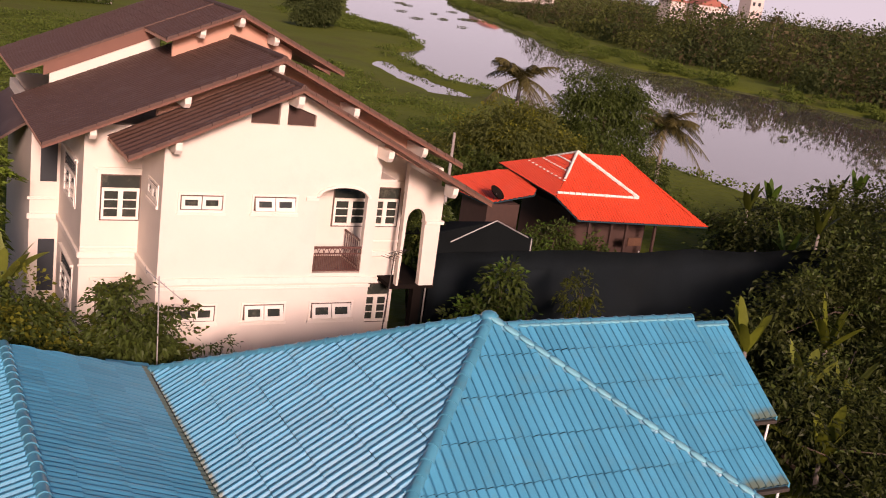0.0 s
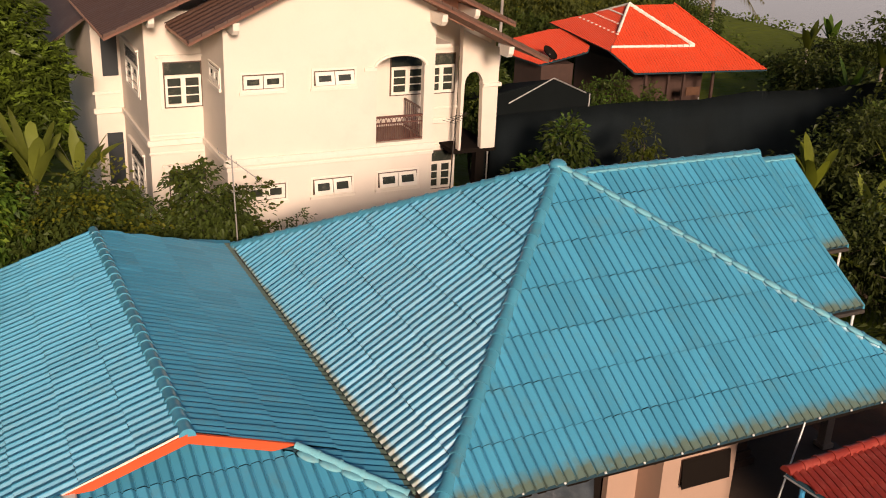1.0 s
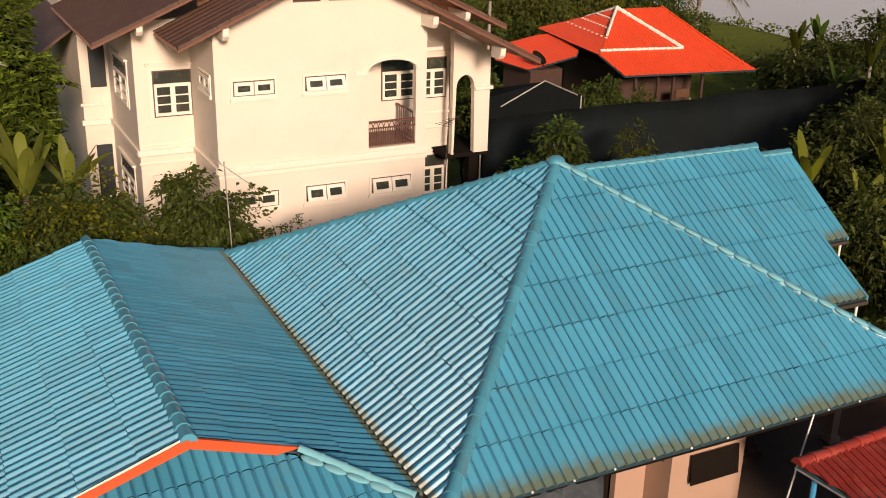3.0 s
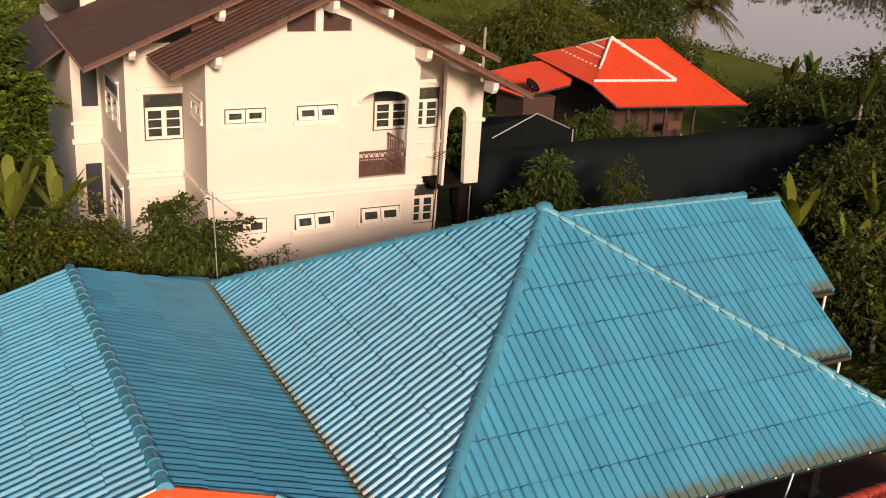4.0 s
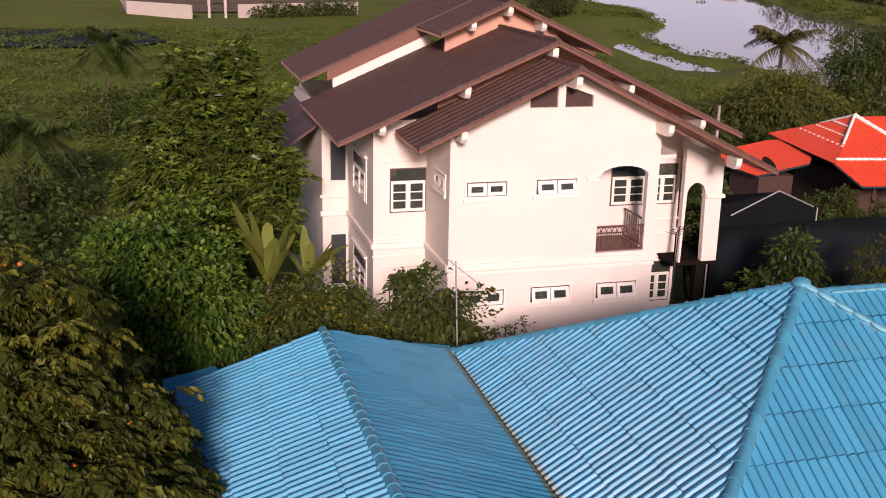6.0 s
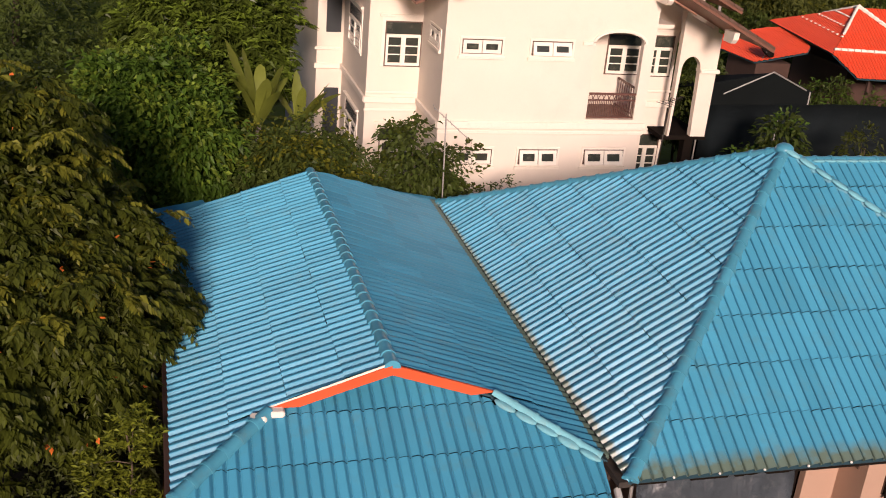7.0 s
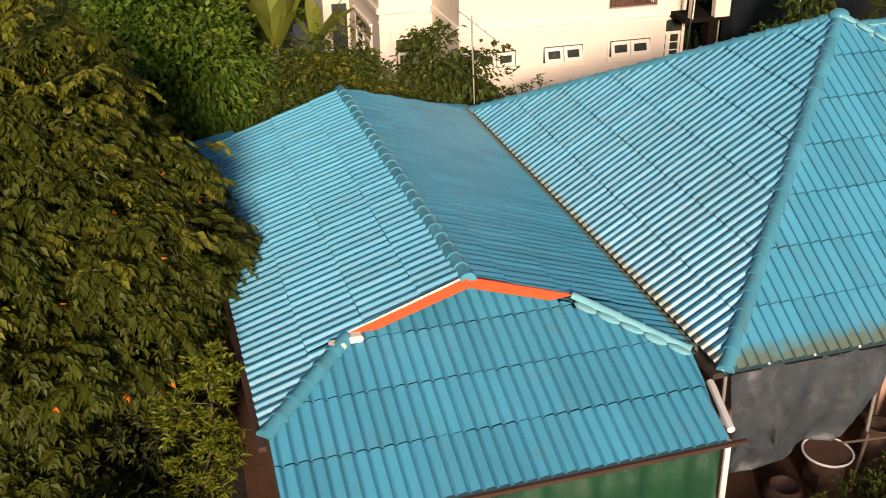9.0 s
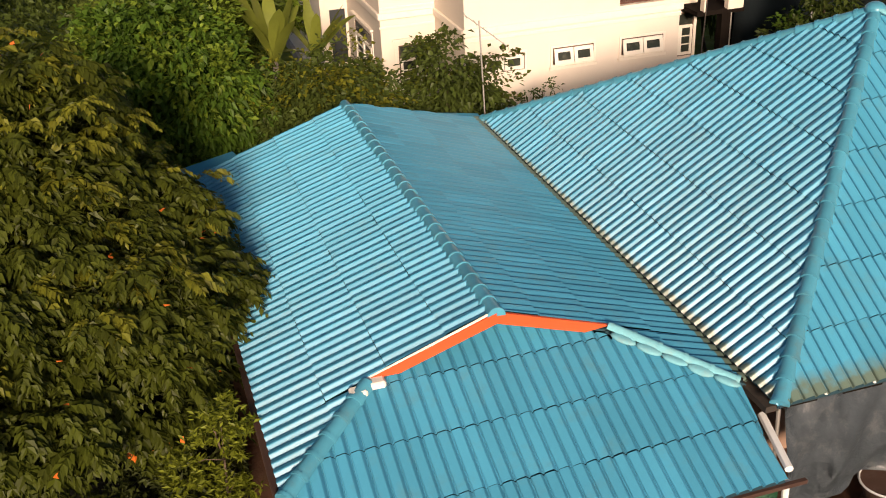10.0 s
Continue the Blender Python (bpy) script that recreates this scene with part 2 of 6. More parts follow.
def tiled_face(parent, pts, mat, width=0.39, length=0.93, joined=False, shift=0.0, big=0.078, little=0.004, lift=0.018, name="tile", deck=True, tight=False):
    """Lays roof tiles in rows over a flat convex outline given in space; the tiles at its edges are cut to it."""
    P = [Vector(p) for p in pts]
    n = (P[1] - P[0]).cross(P[2] - P[0]).normalized()
    if n.z < 0:
        n, P = -n, P[::-1]
    u = Vector((0, 0, 1)).cross(n).normalized()
    v = n.cross(u).normalized()
    o = min(P, key=lambda p: p.z)
    flat = [((p - o).dot(u), (p - o).dot(v)) for p in P]
    basis = Matrix((u, v, n)).transposed().to_4x4()
    basis.translation = o
    start = o.dot(u) + shift
    verts, faces = tile_mesh(width, length + 0.05 if tight else length - 0.006, big, little, lift)
    whole = None
    us, vs = [f[0] for f in flat], [f[1] for f in flat]
    gather = bmesh.new() if joined else None
    for r in range(int((max(vs) - min(vs)) / length) + 1):
        for c in range(math.floor((min(us) + start) / width) - 1, math.ceil((max(us) + start) / width) + 1):
            x, y = c * width - start, min(vs) + r * length
            if x > max(us) or x + width < min(us):
                continue
            corners = [(x, y), (x + width * 1.07, y), (x + width * 1.07, y + length + 0.1), (x, y + length + 0.1)]
            out = [[(b[0] - a[0]) * (q[1] - a[1]) - (b[1] - a[1]) * (q[0] - a[0]) for q in corners] for a, b in zip(flat, flat[1:] + flat[:1])]
            if any(max(o4) <= 0.0005 for o4 in out):
                continue
            jog = random.uniform(-0.004, 0.004)
            m = basis @ Matrix.Translation((x, y + jog, random.uniform(0, 0.004)))
            if all(min(o4) >= -0.02 for o4 in out) and not joined:
                if whole is None:
                    whole = bpy.data.meshes.new(name)
                    whole.from_pydata(verts, [], faces)
                    whole.materials.append(mat)
                ob = attach(new(name, whole), parent)
                ob.matrix_basis = m
                continue
            bm = bmesh.new()
            bv = [bm.verts.new(p) for p in verts]
            for f in faces:
                bm.faces.new([bv[k] for k in f])
            for (a, b), o4 in zip(zip(flat, flat[1:] + flat[:1]), out):
                if min(o4) < 0:
                    e = Vector((b[0] - a[0], b[1] - a[1], 0))
                    bmesh.ops.bisect_plane(bm, geom=bm.verts[:] + bm.edges[:] + bm.faces[:], plane_co=(a[0] - x, a[1] - y, 0), plane_no=(e.y, -e.x, 0), clear_outer=True)
            if not bm.faces:
                bm.free()
                continue
            me = bpy.data.meshes.new(name)
            bm.to_mesh(me)
            bm.free()
            if joined:
                me.transform(m)
                gather.from_mesh(me)
                bpy.data.meshes.remove(me)
            else:
                me.materials.append(mat)
                ob = attach(new(name, me), parent)
                ob.matrix_basis = m
    if joined:
        me = bpy.data.meshes.new("tiles")
        gather.to_mesh(me)
        gather.free()
        me.materials.append(mat)
        ob = attach(new("tiles", me), parent)
        ob["kind"] = "stuff"
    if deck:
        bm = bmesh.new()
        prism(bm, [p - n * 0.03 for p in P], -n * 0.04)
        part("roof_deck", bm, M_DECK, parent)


def cap_run(parent, p, q, mat, radius=0.12, step=0.36, name="ridge_cap", sink=0.02):
    """Half-round caps lapped one over the next from p (low) to q (high)."""
    p, q = Vector(p), Vector(q)
    d = (q - p).normalized()
    side = d.cross(Vector((0, 0, 1))).normalized()
    up = side.cross(d)
    count = max(1, round((q - p).length / step))
    step = (q - p).length / count
    verts, faces = [], []
    for rings in (((0.0, 1.12), (0.055, 1.12)), ((0.055, 1.12), (0.055, 1.0)), ((0.055, 1.0), (step + 0.04, 0.94))):
        base = len(verts)
        for t, s in rings:
            for k in range(9):
                a = math.pi * k / 8
                verts.append((t, radius * s * math.cos(a), radius * s * math.sin(a) - 0.3 * radius))
        for k in range(8):
            a = base + k
            faces.append((a, a + 9, a + 10, a + 1))
    base = len(verts)
    verts += [(0.0, radius * 1.12 * math.cos(math.pi * k / 8), radius * 1.12 * math.sin(math.pi * k / 8) - 0.3 * radius) for k in range(9)]
    faces.append(tuple(range(base, base + 9)))
    me = bpy.data.meshes.new(name)
    me.from_pydata(verts, [], faces)
    me.shade_smooth()
    me.materials.append(mat)
    m = Matrix((d, side, up)).transposed().to_4x4()
    for k in range(count):
        ob = new(name, me)
        m.translation = p + d * step * k - up * sink
        attach(ob, parent)
        ob.matrix_basis = m @ pose(0, 0, 0, random.uniform(-3, 3), 0, random.uniform(-1.2, 1.2))


def scallops(parent, p, q, side, mat, step=0.36, radius=0.13, name="mortar_bed"):
    """The rounded mortar bedding that shows under a run of caps, on one side."""
    p, q, side = Vector(p), Vector(q), Vector(side).normalized()
    d = q - p
    count = max(1, round(d.length / step))
    bm = bmesh.new()
    bmesh.ops.create_icosphere(bm, subdivisions=2, radius=1, matrix=Matrix.Diagonal((step * 0.56, radius * 0.78, radius * 0.30, 1)))
    me = bpy.data.meshes.new(name)
    bm.to_mesh(me)
    bm.free()
    me.shade_smooth()
    me.materials.append(mat)
    turn = d.to_track_quat("X", "Z").to_matrix().to_4x4()
    for k in range(count):
        ob = attach(new(name, me), parent)
        ob.matrix_basis = Matrix.Translation(p + d * ((k + 0.5) / count) + side * radius * 0.62) @ turn @ pose(0, 0, 0, random.uniform(-8, 8), 0, random.uniform(-4, 4))


def algae(m, bands, colour, amount=0.85):
    """Old growth and rust along eaves and gutters: bands are (axis, start, end, low corner, high corner) in the place's metres."""
    nt = m.node_tree
    N, L = nt.nodes.new, nt.links.new
    b = nt.nodes["Principled BSDF"]
    colour_in = b.inputs["Base Color"].links[0].from_socket
    geo = N("ShaderNodeNewGeometry")
    xyz = N("ShaderNodeSeparateXYZ")
    L(geo.outputs["Position"], xyz.inputs[0])
    noise_node = N("ShaderNodeTexNoise")
    noise_node.inputs["Scale"].default_value, noise_node.inputs["Detail"].default_value = 5.0, 6.0
    L(geo.outputs["Position"], noise_node.inputs["Vector"])
    total = None
    for axis, start, end, low, high in bands:
        ramp = N("ShaderNodeMapRange")
        L(xyz.outputs[axis], ramp.inputs["Value"])
        ramp.inputs["From Min"].default_value, ramp.inputs["From Max"].default_value = end, start
        value = ramp.outputs["Result"]
        for k in range(3):
            for limit, op in ((low[k], "GREATER_THAN"), (high[k], "LESS_THAN")):
                cut = N("ShaderNodeMath")
                cut.operation = op
                L(xyz.outputs[k], cut.inputs[0])
                cut.inputs[1].default_value = limit
                both = N("ShaderNodeMath")
                both.operation = "MULTIPLY"
                L(value, both.inputs[0])
                L(cut.outputs[0], both.inputs[1])
                value = both.outputs[0]
        if total is None:
            total = value
        else:
            add = N("ShaderNodeMath")
            add.operation = "MAXIMUM"
            L(total, add.inputs[0])
            L(value, add.inputs[1])
            total = add.outputs[0]
    grow = N("ShaderNodeMath")
    grow.operation = "MULTIPLY"
    L(total, grow.inputs[0])
    L(noise_node.outputs["Fac"], grow.inputs[1])
    edge = N("ShaderNodeMapRange")
    L(grow.outputs[0], edge.inputs["Value"])
    edge.inputs["From Min"].default_value, edge.inputs["From Max"].default_value, edge.inputs["To Max"].default_value = 0.08, 0.34, amount
    mix = N("ShaderNodeMix")
    mix.data_type = "RGBA"
    L(edge.outputs["Result"], mix.inputs["Factor"])
    L(colour_in, mix.inputs["A"])
    mix.inputs["B"].default_value = (*colour, 1)
    L(mix.outputs["Result"], b.inputs["Base Color"])


algae(M_BLUE, [(1, -0.05, 0.36, (0.05, -0.5, 2.7), (12, 0.6, 3.5)), (1, 2.2, 2.5, (9, 2.0, 3.5), (12, 2.7, 4.05)), (1, 4.85, 5.2, (10.9, 4.7, 3.7), (14, 5.4, 4.3)),
               (0, 0.0, 0.13, (-0.1, 0.1, 2.7), (0.5, 12.3, 3.4))], (0.125, 0.14, 0.075))


# ---- ground, river and distance ----
WATER = -1.0
RIVER = [(150, -20), (95, 20), (66, 38), (55.5, 48.7), (56, 56), (56.7, 62), (57.2, 68.7), (61, 84.7), (63.1, 96.7), (64.6, 107), (63, 113), (62.7, 118), (64.2, 128.7), (66.9, 141), (72, 154), (77.7, 158),
         (85.7, 171), (96.4, 211), (101, 234), (97, 241), (102.6, 252), (141, 349), (230, 600), (330, 760), (420, 760), (263, 509), (217, 400), (185, 323), (173, 287), (148, 227), (138.5, 208), (138, 196),
         (134, 180), (134, 169), (139, 158), (136, 148), (137, 138), (139.7, 125), (141.5, 109), (150, 92), (185, 58), (230, 10), (200, -60)]
POND = [(63.1, 143.6), (62.4, 136), (59.3, 123), (58.8, 115.7), (58.2, 108), (57.6, 100), (55, 97), (52, 100), (53, 109), (52, 112), (54, 118), (56, 126)]


def inside(poly, x, y):
    hit = np.zeros(x.shape, bool)
    for (ax, ay), (bx, by) in zip(poly, poly[1:] + poly[:1]):
        cross = ((ay > y) != (by > y)) & (x < (bx - ax) * (y - ay) / (by - ay + 1e-9) + ax)
        hit ^= cross
    return hit


def shore(poly, x, y):
    far = np.full(x.shape, 1e9)
    for (ax, ay), (bx, by) in zip(poly, poly[1:] + poly[:1]):
        t = np.clip(((x - ax) * (bx - ax) + (y - ay) * (by - ay)) / ((bx - ax) ** 2 + (by - ay) ** 2), 0, 1)
        far = np.minimum(far, np.hypot(x - ax - t * (bx - ax), y - ay - t * (by - ay)))
    return far


def land_height(x, y):
    d = np.where(inside(RIVER, x, y), 1, -1) * shore(RIVER, x, y)
    d = np.maximum(d, np.where(inside(POND, x, y), 1, -1) * shore(POND, x, y))
    d = d + 0.7 * np.sin(x * 0.31 + np.sin(y * 0.17) * 2) * np.cos(y * 0.27 + x * 0.11) * np.clip((y - 40) / 40, 0, 1)
    z = np.interp(d, [-14, -3, -0.5, 1.5, 6], [0.0, -0.3, -0.75, -1.35, -2.2])
    return z + 0.12 * np.sin(x * 0.21) * np.cos(y * 0.19)


def far_steps(near, edge, count):
    return near + (edge - near) * (np.arange(1, count + 1) / count) ** 3


gx = np.concatenate([far_steps(-80, -4500, 12)[::-1], np.arange(-80, 40, 8), np.arange(40, 175, 1.5), np.arange(175, 330, 8), far_steps(330, 4500, 12)])
gy = np.concatenate([far_steps(-60, -4500, 12)[::-1], np.arange(-60, 40, 8), np.arange(40, 260, 1.5), np.arange(260, 760, 8), far_steps(760, 4800, 12)])
GX, GY = np.meshgrid(gx, gy)
GZ = land_height(GX, GY)
nx, ny = len(gx), len(gy)
idx = np.arange(nx * ny).reshape(ny, nx)
quads = np.stack([idx[:-1, :-1], idx[:-1, 1:], idx[1:, 1:], idx[1:, :-1]], -1).reshape(-1, 4)

M_GROUND = material("grass_field", (0.112, 0.138, 0.012), rough=0.95, vary=0.35, scale=0.06, fine=1.3, bump=0.8, bump_dist=0.25, stain=(0.095, 0.075, 0.022), stain_scale=0.05, stain_amount=0.7, spec=0.15)
ground = mesh_part("ground", np.stack([GX, GY, GZ], -1).reshape(-1, 3).tolist(), quads.tolist(), M_GROUND, smooth=True)
tagged(ground, "green overgrown grass field running down to the river", "ground", kind="structure")

M_WATER = material("river_water", (0.11, 0.09, 0.085), rough=0.03, vary=0.1, scale=0.05, fine=0.8, bump=0.02, bump_dist=0.05, spec=0.8)
M_WATER.node_tree.nodes["Principled BSDF"].inputs["IOR"].default_value = 1.6
bm = bmesh.new()
bmesh.ops.create_grid(bm, x_segments=4, y_segments=4, size=1, matrix=Matrix.Translation((230, 350, WATER)) @ Matrix.Diagonal((220, 460, 1, 1)))
tagged(part("water", bm, M_WATER), "calm pale river reflecting the evening sky", "river", kind="structure")


# ---- house with the blue roof ----
F, R, A, BL, BR = (0, 0, 3.0), (11.1, 0.05, 3.0), (5.25, 5.6, 6.4), (0.09, 12.1, 2.9), (11.1, 12.1, 2.9)
house = thing("house", (5.5, 5.5, 0), "single-storey salmon house under a sky-blue tiled hip roof", "house")
part("wall", boxes((5.04, 6.75, 0.9, 1.05, 0, 2.95)), M_PLASTER, house, "salmon plastered wall")
part("wall", boxes((5.04, 5.19, 1.05, 1.6, 0, 2.95)), M_PLASTER, house, "salmon plastered wall")
part("wall", boxes((4.37, 5.19, 1.6, 1.75, 0, 2.95)), M_PLASTER, house, "salmon plastered wall")
part("wall", boxes((6.6, 6.75, 1.05, 4.0, 0, 3.0)), M_PLASTER, house, "salmon plastered wall")
part("wall", boxes((6.75, 10.4, 3.9, 4.05, 0, 3.0)), M_PLASTER, house, "salmon plastered wall")
part("wall", boxes((10.25, 10.4, 4.05, 11.2, 0, 3.0)), M_PLASTER, house, "salmon plastered wall")
part("wall", boxes((0.4, 10.4, 11.2, 11.35, 0, 3.0)), M_PLASTER, house, "salmon plastered wall")
part("wall", boxes((0.3, 0.45, 2.2, 11.2, 0, 3.0)), M_PLASTER, house, "salmon plastered wall")
part("wall", boxes((0.3, 3.65, 2.2, 2.35, 0, 3.0)), M_PLASTER, house, "salmon plastered wall")
part("wall", boxes((3.5, 3.65, 1.75, 2.2, 0, 3.0)), M_PLASTER, house, "salmon plastered wall")
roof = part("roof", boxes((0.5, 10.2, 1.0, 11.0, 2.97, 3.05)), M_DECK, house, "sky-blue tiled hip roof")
tiled_face(roof, [F, R, A], M_BLUE)
tiled_face(roof, [F, A, BL], M_BLUE)
tiled_face(roof, [R, BR, A], M_BLUE, joined=True)
tiled_face(roof, [BL, A, BR], M_BLUE, joined=True)
lift = Vector((0, 0, 0.06))
cap_run(roof, Vector(F) + lift, Vector(A) + lift, M_CAP)
cap_run(roof, Vector(R) + lift, Vector(A) + lift, M_CAP)
cap_run(roof, Vector(BL) + lift, Vector(A) + lift, M_CAP)
cap_run(roof, Vector(BR) + lift, Vector(A) + lift, M_CAP)
bm = bmesh.new()
bmesh.ops.create_icosphere(bm, subdivisions=3, radius=0.17, matrix=Matrix.Translation(Vector(A) + Vector((0, 0, 0.04))) @ Matrix.Diagonal((1.1, 1.1, 0.8, 1)))
part("apex_cap", bm, M_CAP, roof, smooth=True)

# lower roofs behind, on the same house
W0, W1 = 10.95, 13.2
wing = thing("rear_wing", (9.5, 7, 0), "rear wing with stepped sky-blue gable roofs", "house wing")
part("wall", boxes((6.5, 10.7, 4.2, 9.0, 0, 4.4)), M_PLASTER, wing, "salmon plastered wall")
part("wall", boxes((10.7, 12.9, 5.8, 8.6, 0, 4.2)), M_PLASTER, wing)
wroof = part("roof", boxes((7.5, 10.6, 4.5, 7.5, 4.2, 4.3)), M_DECK, wing, "stepped sky-blue gable roof")
tiled_face(wroof, [(6.0, 2.25, 3.76), (W0, 2.25, 3.76), (W0, 6.06, 6.04), (6.0, 6.06, 6.04)], M_BLUE)
tiled_face(wroof, [(6.0, 9.9, 3.76), (W0, 9.9, 3.76), (W0, 6.06, 6.04), (6.0, 6.06, 6.04)], M_BLUE, joined=True)
tiled_face(wroof, [(9.5, 4.93, 3.85), (W1, 4.93, 3.85), (W1, 7.2, 5.39), (9.5, 7.2, 5.39)], M_BLUE)
tiled_face(wroof, [(9.5, 9.5, 3.85), (W1, 9.5, 3.85), (W1, 7.2, 5.39), (9.5, 7.2, 5.39)], M_BLUE, joined=True)
cap_run(wroof, (W0 + 0.05, 6.06, 6.09), (6.0, 6.06, 6.09), M_CAP)
cap_run(wroof, (W1 + 0.05, 7.2, 5.44), (9.5, 7.2, 5.44), M_CAP)

# ---- annex with the gable roof ----
G0, G1, EL, ER = Vector((-3.27, 2.05, 4.03)), Vector((-3.27, 11.3, 4.03)), -6.62, 0.0
annex = thing("annex", (-3.3, 5, 0), "low annex under a sky-blue gable roof with orange bargeboards", "annex")
part("wall", boxes((-6.35, -6.2, 0.7, 11.0, 0, 2.8)), M_SOIL, annex, "red-brown stained side wall")
part("wall", boxes((-6.35, -6.2, -0.5, 0.7, 0, 2.3)), M_SOIL, annex)
part("wall", boxes((-6.2, -0.35, 10.85, 11.0, 0, 2.8)), M_PLASTER, annex)
part("wall", boxes((-0.5, -0.35, 0.9, 10.85, 0, 2.7)), M_PLASTER, annex)
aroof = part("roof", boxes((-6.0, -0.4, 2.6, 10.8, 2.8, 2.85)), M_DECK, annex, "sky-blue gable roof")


def ls(x):
    return 4.03 + (x - G0.x) * 0.337


def rs(x):
    return 4.03 - (x - G0.x) * 0.345


tiled_face(aroof, [(EL, 1.95, ls(EL)), G0, G1, (EL, 11.3, ls(EL))], M_BLUE)
tiled_face(aroof, [(EL, 0.62, ls(EL)), (-5.26, 1.95, ls(-5.26)), (EL, 1.95, ls(EL))], M_BLUE)
tiled_face(aroof, [(ER, 1.97, rs(ER)), (ER, 12.2, rs(ER)), G1, G0], M_BLUE, big=0.056)
tiled_face(aroof, [(ER, 0.75, rs(ER)), (ER, 1.97, rs(ER)), (-1.6, 1.97, rs(-1.6))], M_BLUE, big=0.056)


def fz(y):
    return 2.33 + 0.38 * (y + 0.68)


tiled_face(aroof, [(-6.55, -0.68, fz(-0.68)), (-0.25, -0.68, fz(-0.68)), (-0.12, 0.75, fz(0.75)), (-1.54, 1.88, fz(1.88)), (-2.5, 2.6, fz(2.6)), (-4.1, 2.6, fz(2.6)), (-5.26, 1.83, fz(1.83)), (-6.55, 0.62, fz(0.62))], M_BLUE, big=0.06)
cap_run(aroof, G0 + Vector((0, -0.06, 0.05)), G1 + Vector((0, 0, 0.05)), M_CAP)
cap_run(aroof, (-6.62, 0.58, ls(EL) + 0.05), (-5.2, 1.9, ls(-5.2) + 0.07), M_CAP)
cap_run(aroof, (-0.12, 0.75, rs(-0.12) + 0.05), (-1.55, 1.93, rs(-1.55) + 0.09), M_MORTAR, radius=0.08)
bm = bmesh.new()
prism(bm, [(-5.15, 1.96, ls(-5.15) + 0.06), (-3.27, 1.99, 4.07), (-3.27, 1.99, 3.90), (-4.7, 1.96, ls(-4.7) - 0.10)], (0, 0.05, 0))
part("bargeboard", bm, M_ORANGE, aroof, "bright orange bargeboard")
bm = bmesh.new()
prism(bm, [(-1.55, 1.96, rs(-1.55) + 0.07), (-3.27, 1.99, 4.08), (-3.27, 1.99, 3.90), (-1.95, 1.96, rs(-1.95) - 0.10)], (0, 0.05, 0))
part("bargeboard", bm, M_ORANGE, aroof, "bright orange bargeboard")
bm = bmesh.new()
prism(bm, [(-5.0, 2.58, 3.3), (-1.6, 2.58, 3.3), (-3.27, 2.58, 3.97)], (0, 0.08, 0))
part("gable_wall", bm, M_DECK, aroof)
# box gutter between the two roofs
part("gutter", boxes((-0.05, 0.16, 0.2, 12.2, 2.76, 2.86)), M_GUTTER, annex, "rusty box gutter")

# ---- white two-storey house ----
GZ0 = 0.3
villa = thing("villa", (4.2, 21, 0), "white two-storey house with stepped dark-brown tiled gable roofs", "house")
YF = 16.05


def gable_z(x):
    return 9.38 - (4.4 - x) * 0.46 if x < 4.4 else 9.38 - (x - 4.4) * 0.48


outline = [(1.03, GZ0), (7.38, GZ0), (7.38, gable_z(7.38)), (4.4, gable_z(4.4)), (1.03, gable_z(1.03))]
S1 = [(1.52, 2.70, 5.87, 6.30), (3.58, 4.81, 5.87, 6.30), (1.53, 2.72, 2.62, 3.10), (3.54, 4.76, 2.62, 3.10), (5.60, 6.89, 2.62, 3.10)]
vents = [[(3.30, 8.34), (4.12, 8.34), (4.12, 8.97), (3.30, 8.62)], [(4.34, 8.34), (5.18, 8.34), (5.18, 8.66), (4.34, 8.95)]]
front = part("wall", pierced(outline, [rect(*s) for s in S1] + vents + [arch(5.52, 7.04, 4.02, 6.3, 0.3)], lambda u, v: (u, YF, v), (0, 0.2, 0)), M_WHITE, villa, "white rendered gable wall")
for v in vents:
    bm = bmesh.new()
    prism(bm, [(u, YF + 0.12, w) for u, w in v], (0, 0.02, 0))
    part("vent_louvre", bm, M_WOOD, front)


def flank(name, x0, x1, y0, y1, z0, z1, label=""):
    return part(name, boxes((x0, x1, y0, y1, z0, z1)), M_WHITE, villa, label)


flank("wall", 1.03, 1.23, YF + 0.2, 18.7, GZ0, 7.75)
flank("wall", 7.8, 8.0, 17.9, 18.7, GZ0, 7.6)
flank("wall", -0.59, 1.03, 18.7, 18.9, GZ0, 7.65)
flank("wall", -0.59, -0.39, 18.9, 23, GZ0, 7.6)
flank("wall", -1.47, -0.59, 23.0, 23.2, GZ0, 7.25)
flank("wall", -1.47, -1.27, 23.2, 30, GZ0, 7.2)
flank("wall", 7.38, 9.5, 18.7, 18.9, GZ0, 7.5)
flank("wall", 9.3, 9.5, 18.9, 30, GZ0, 7.3)
flank("wall", -1.27, 9.3, 29.8, 30, GZ0, 7.4)


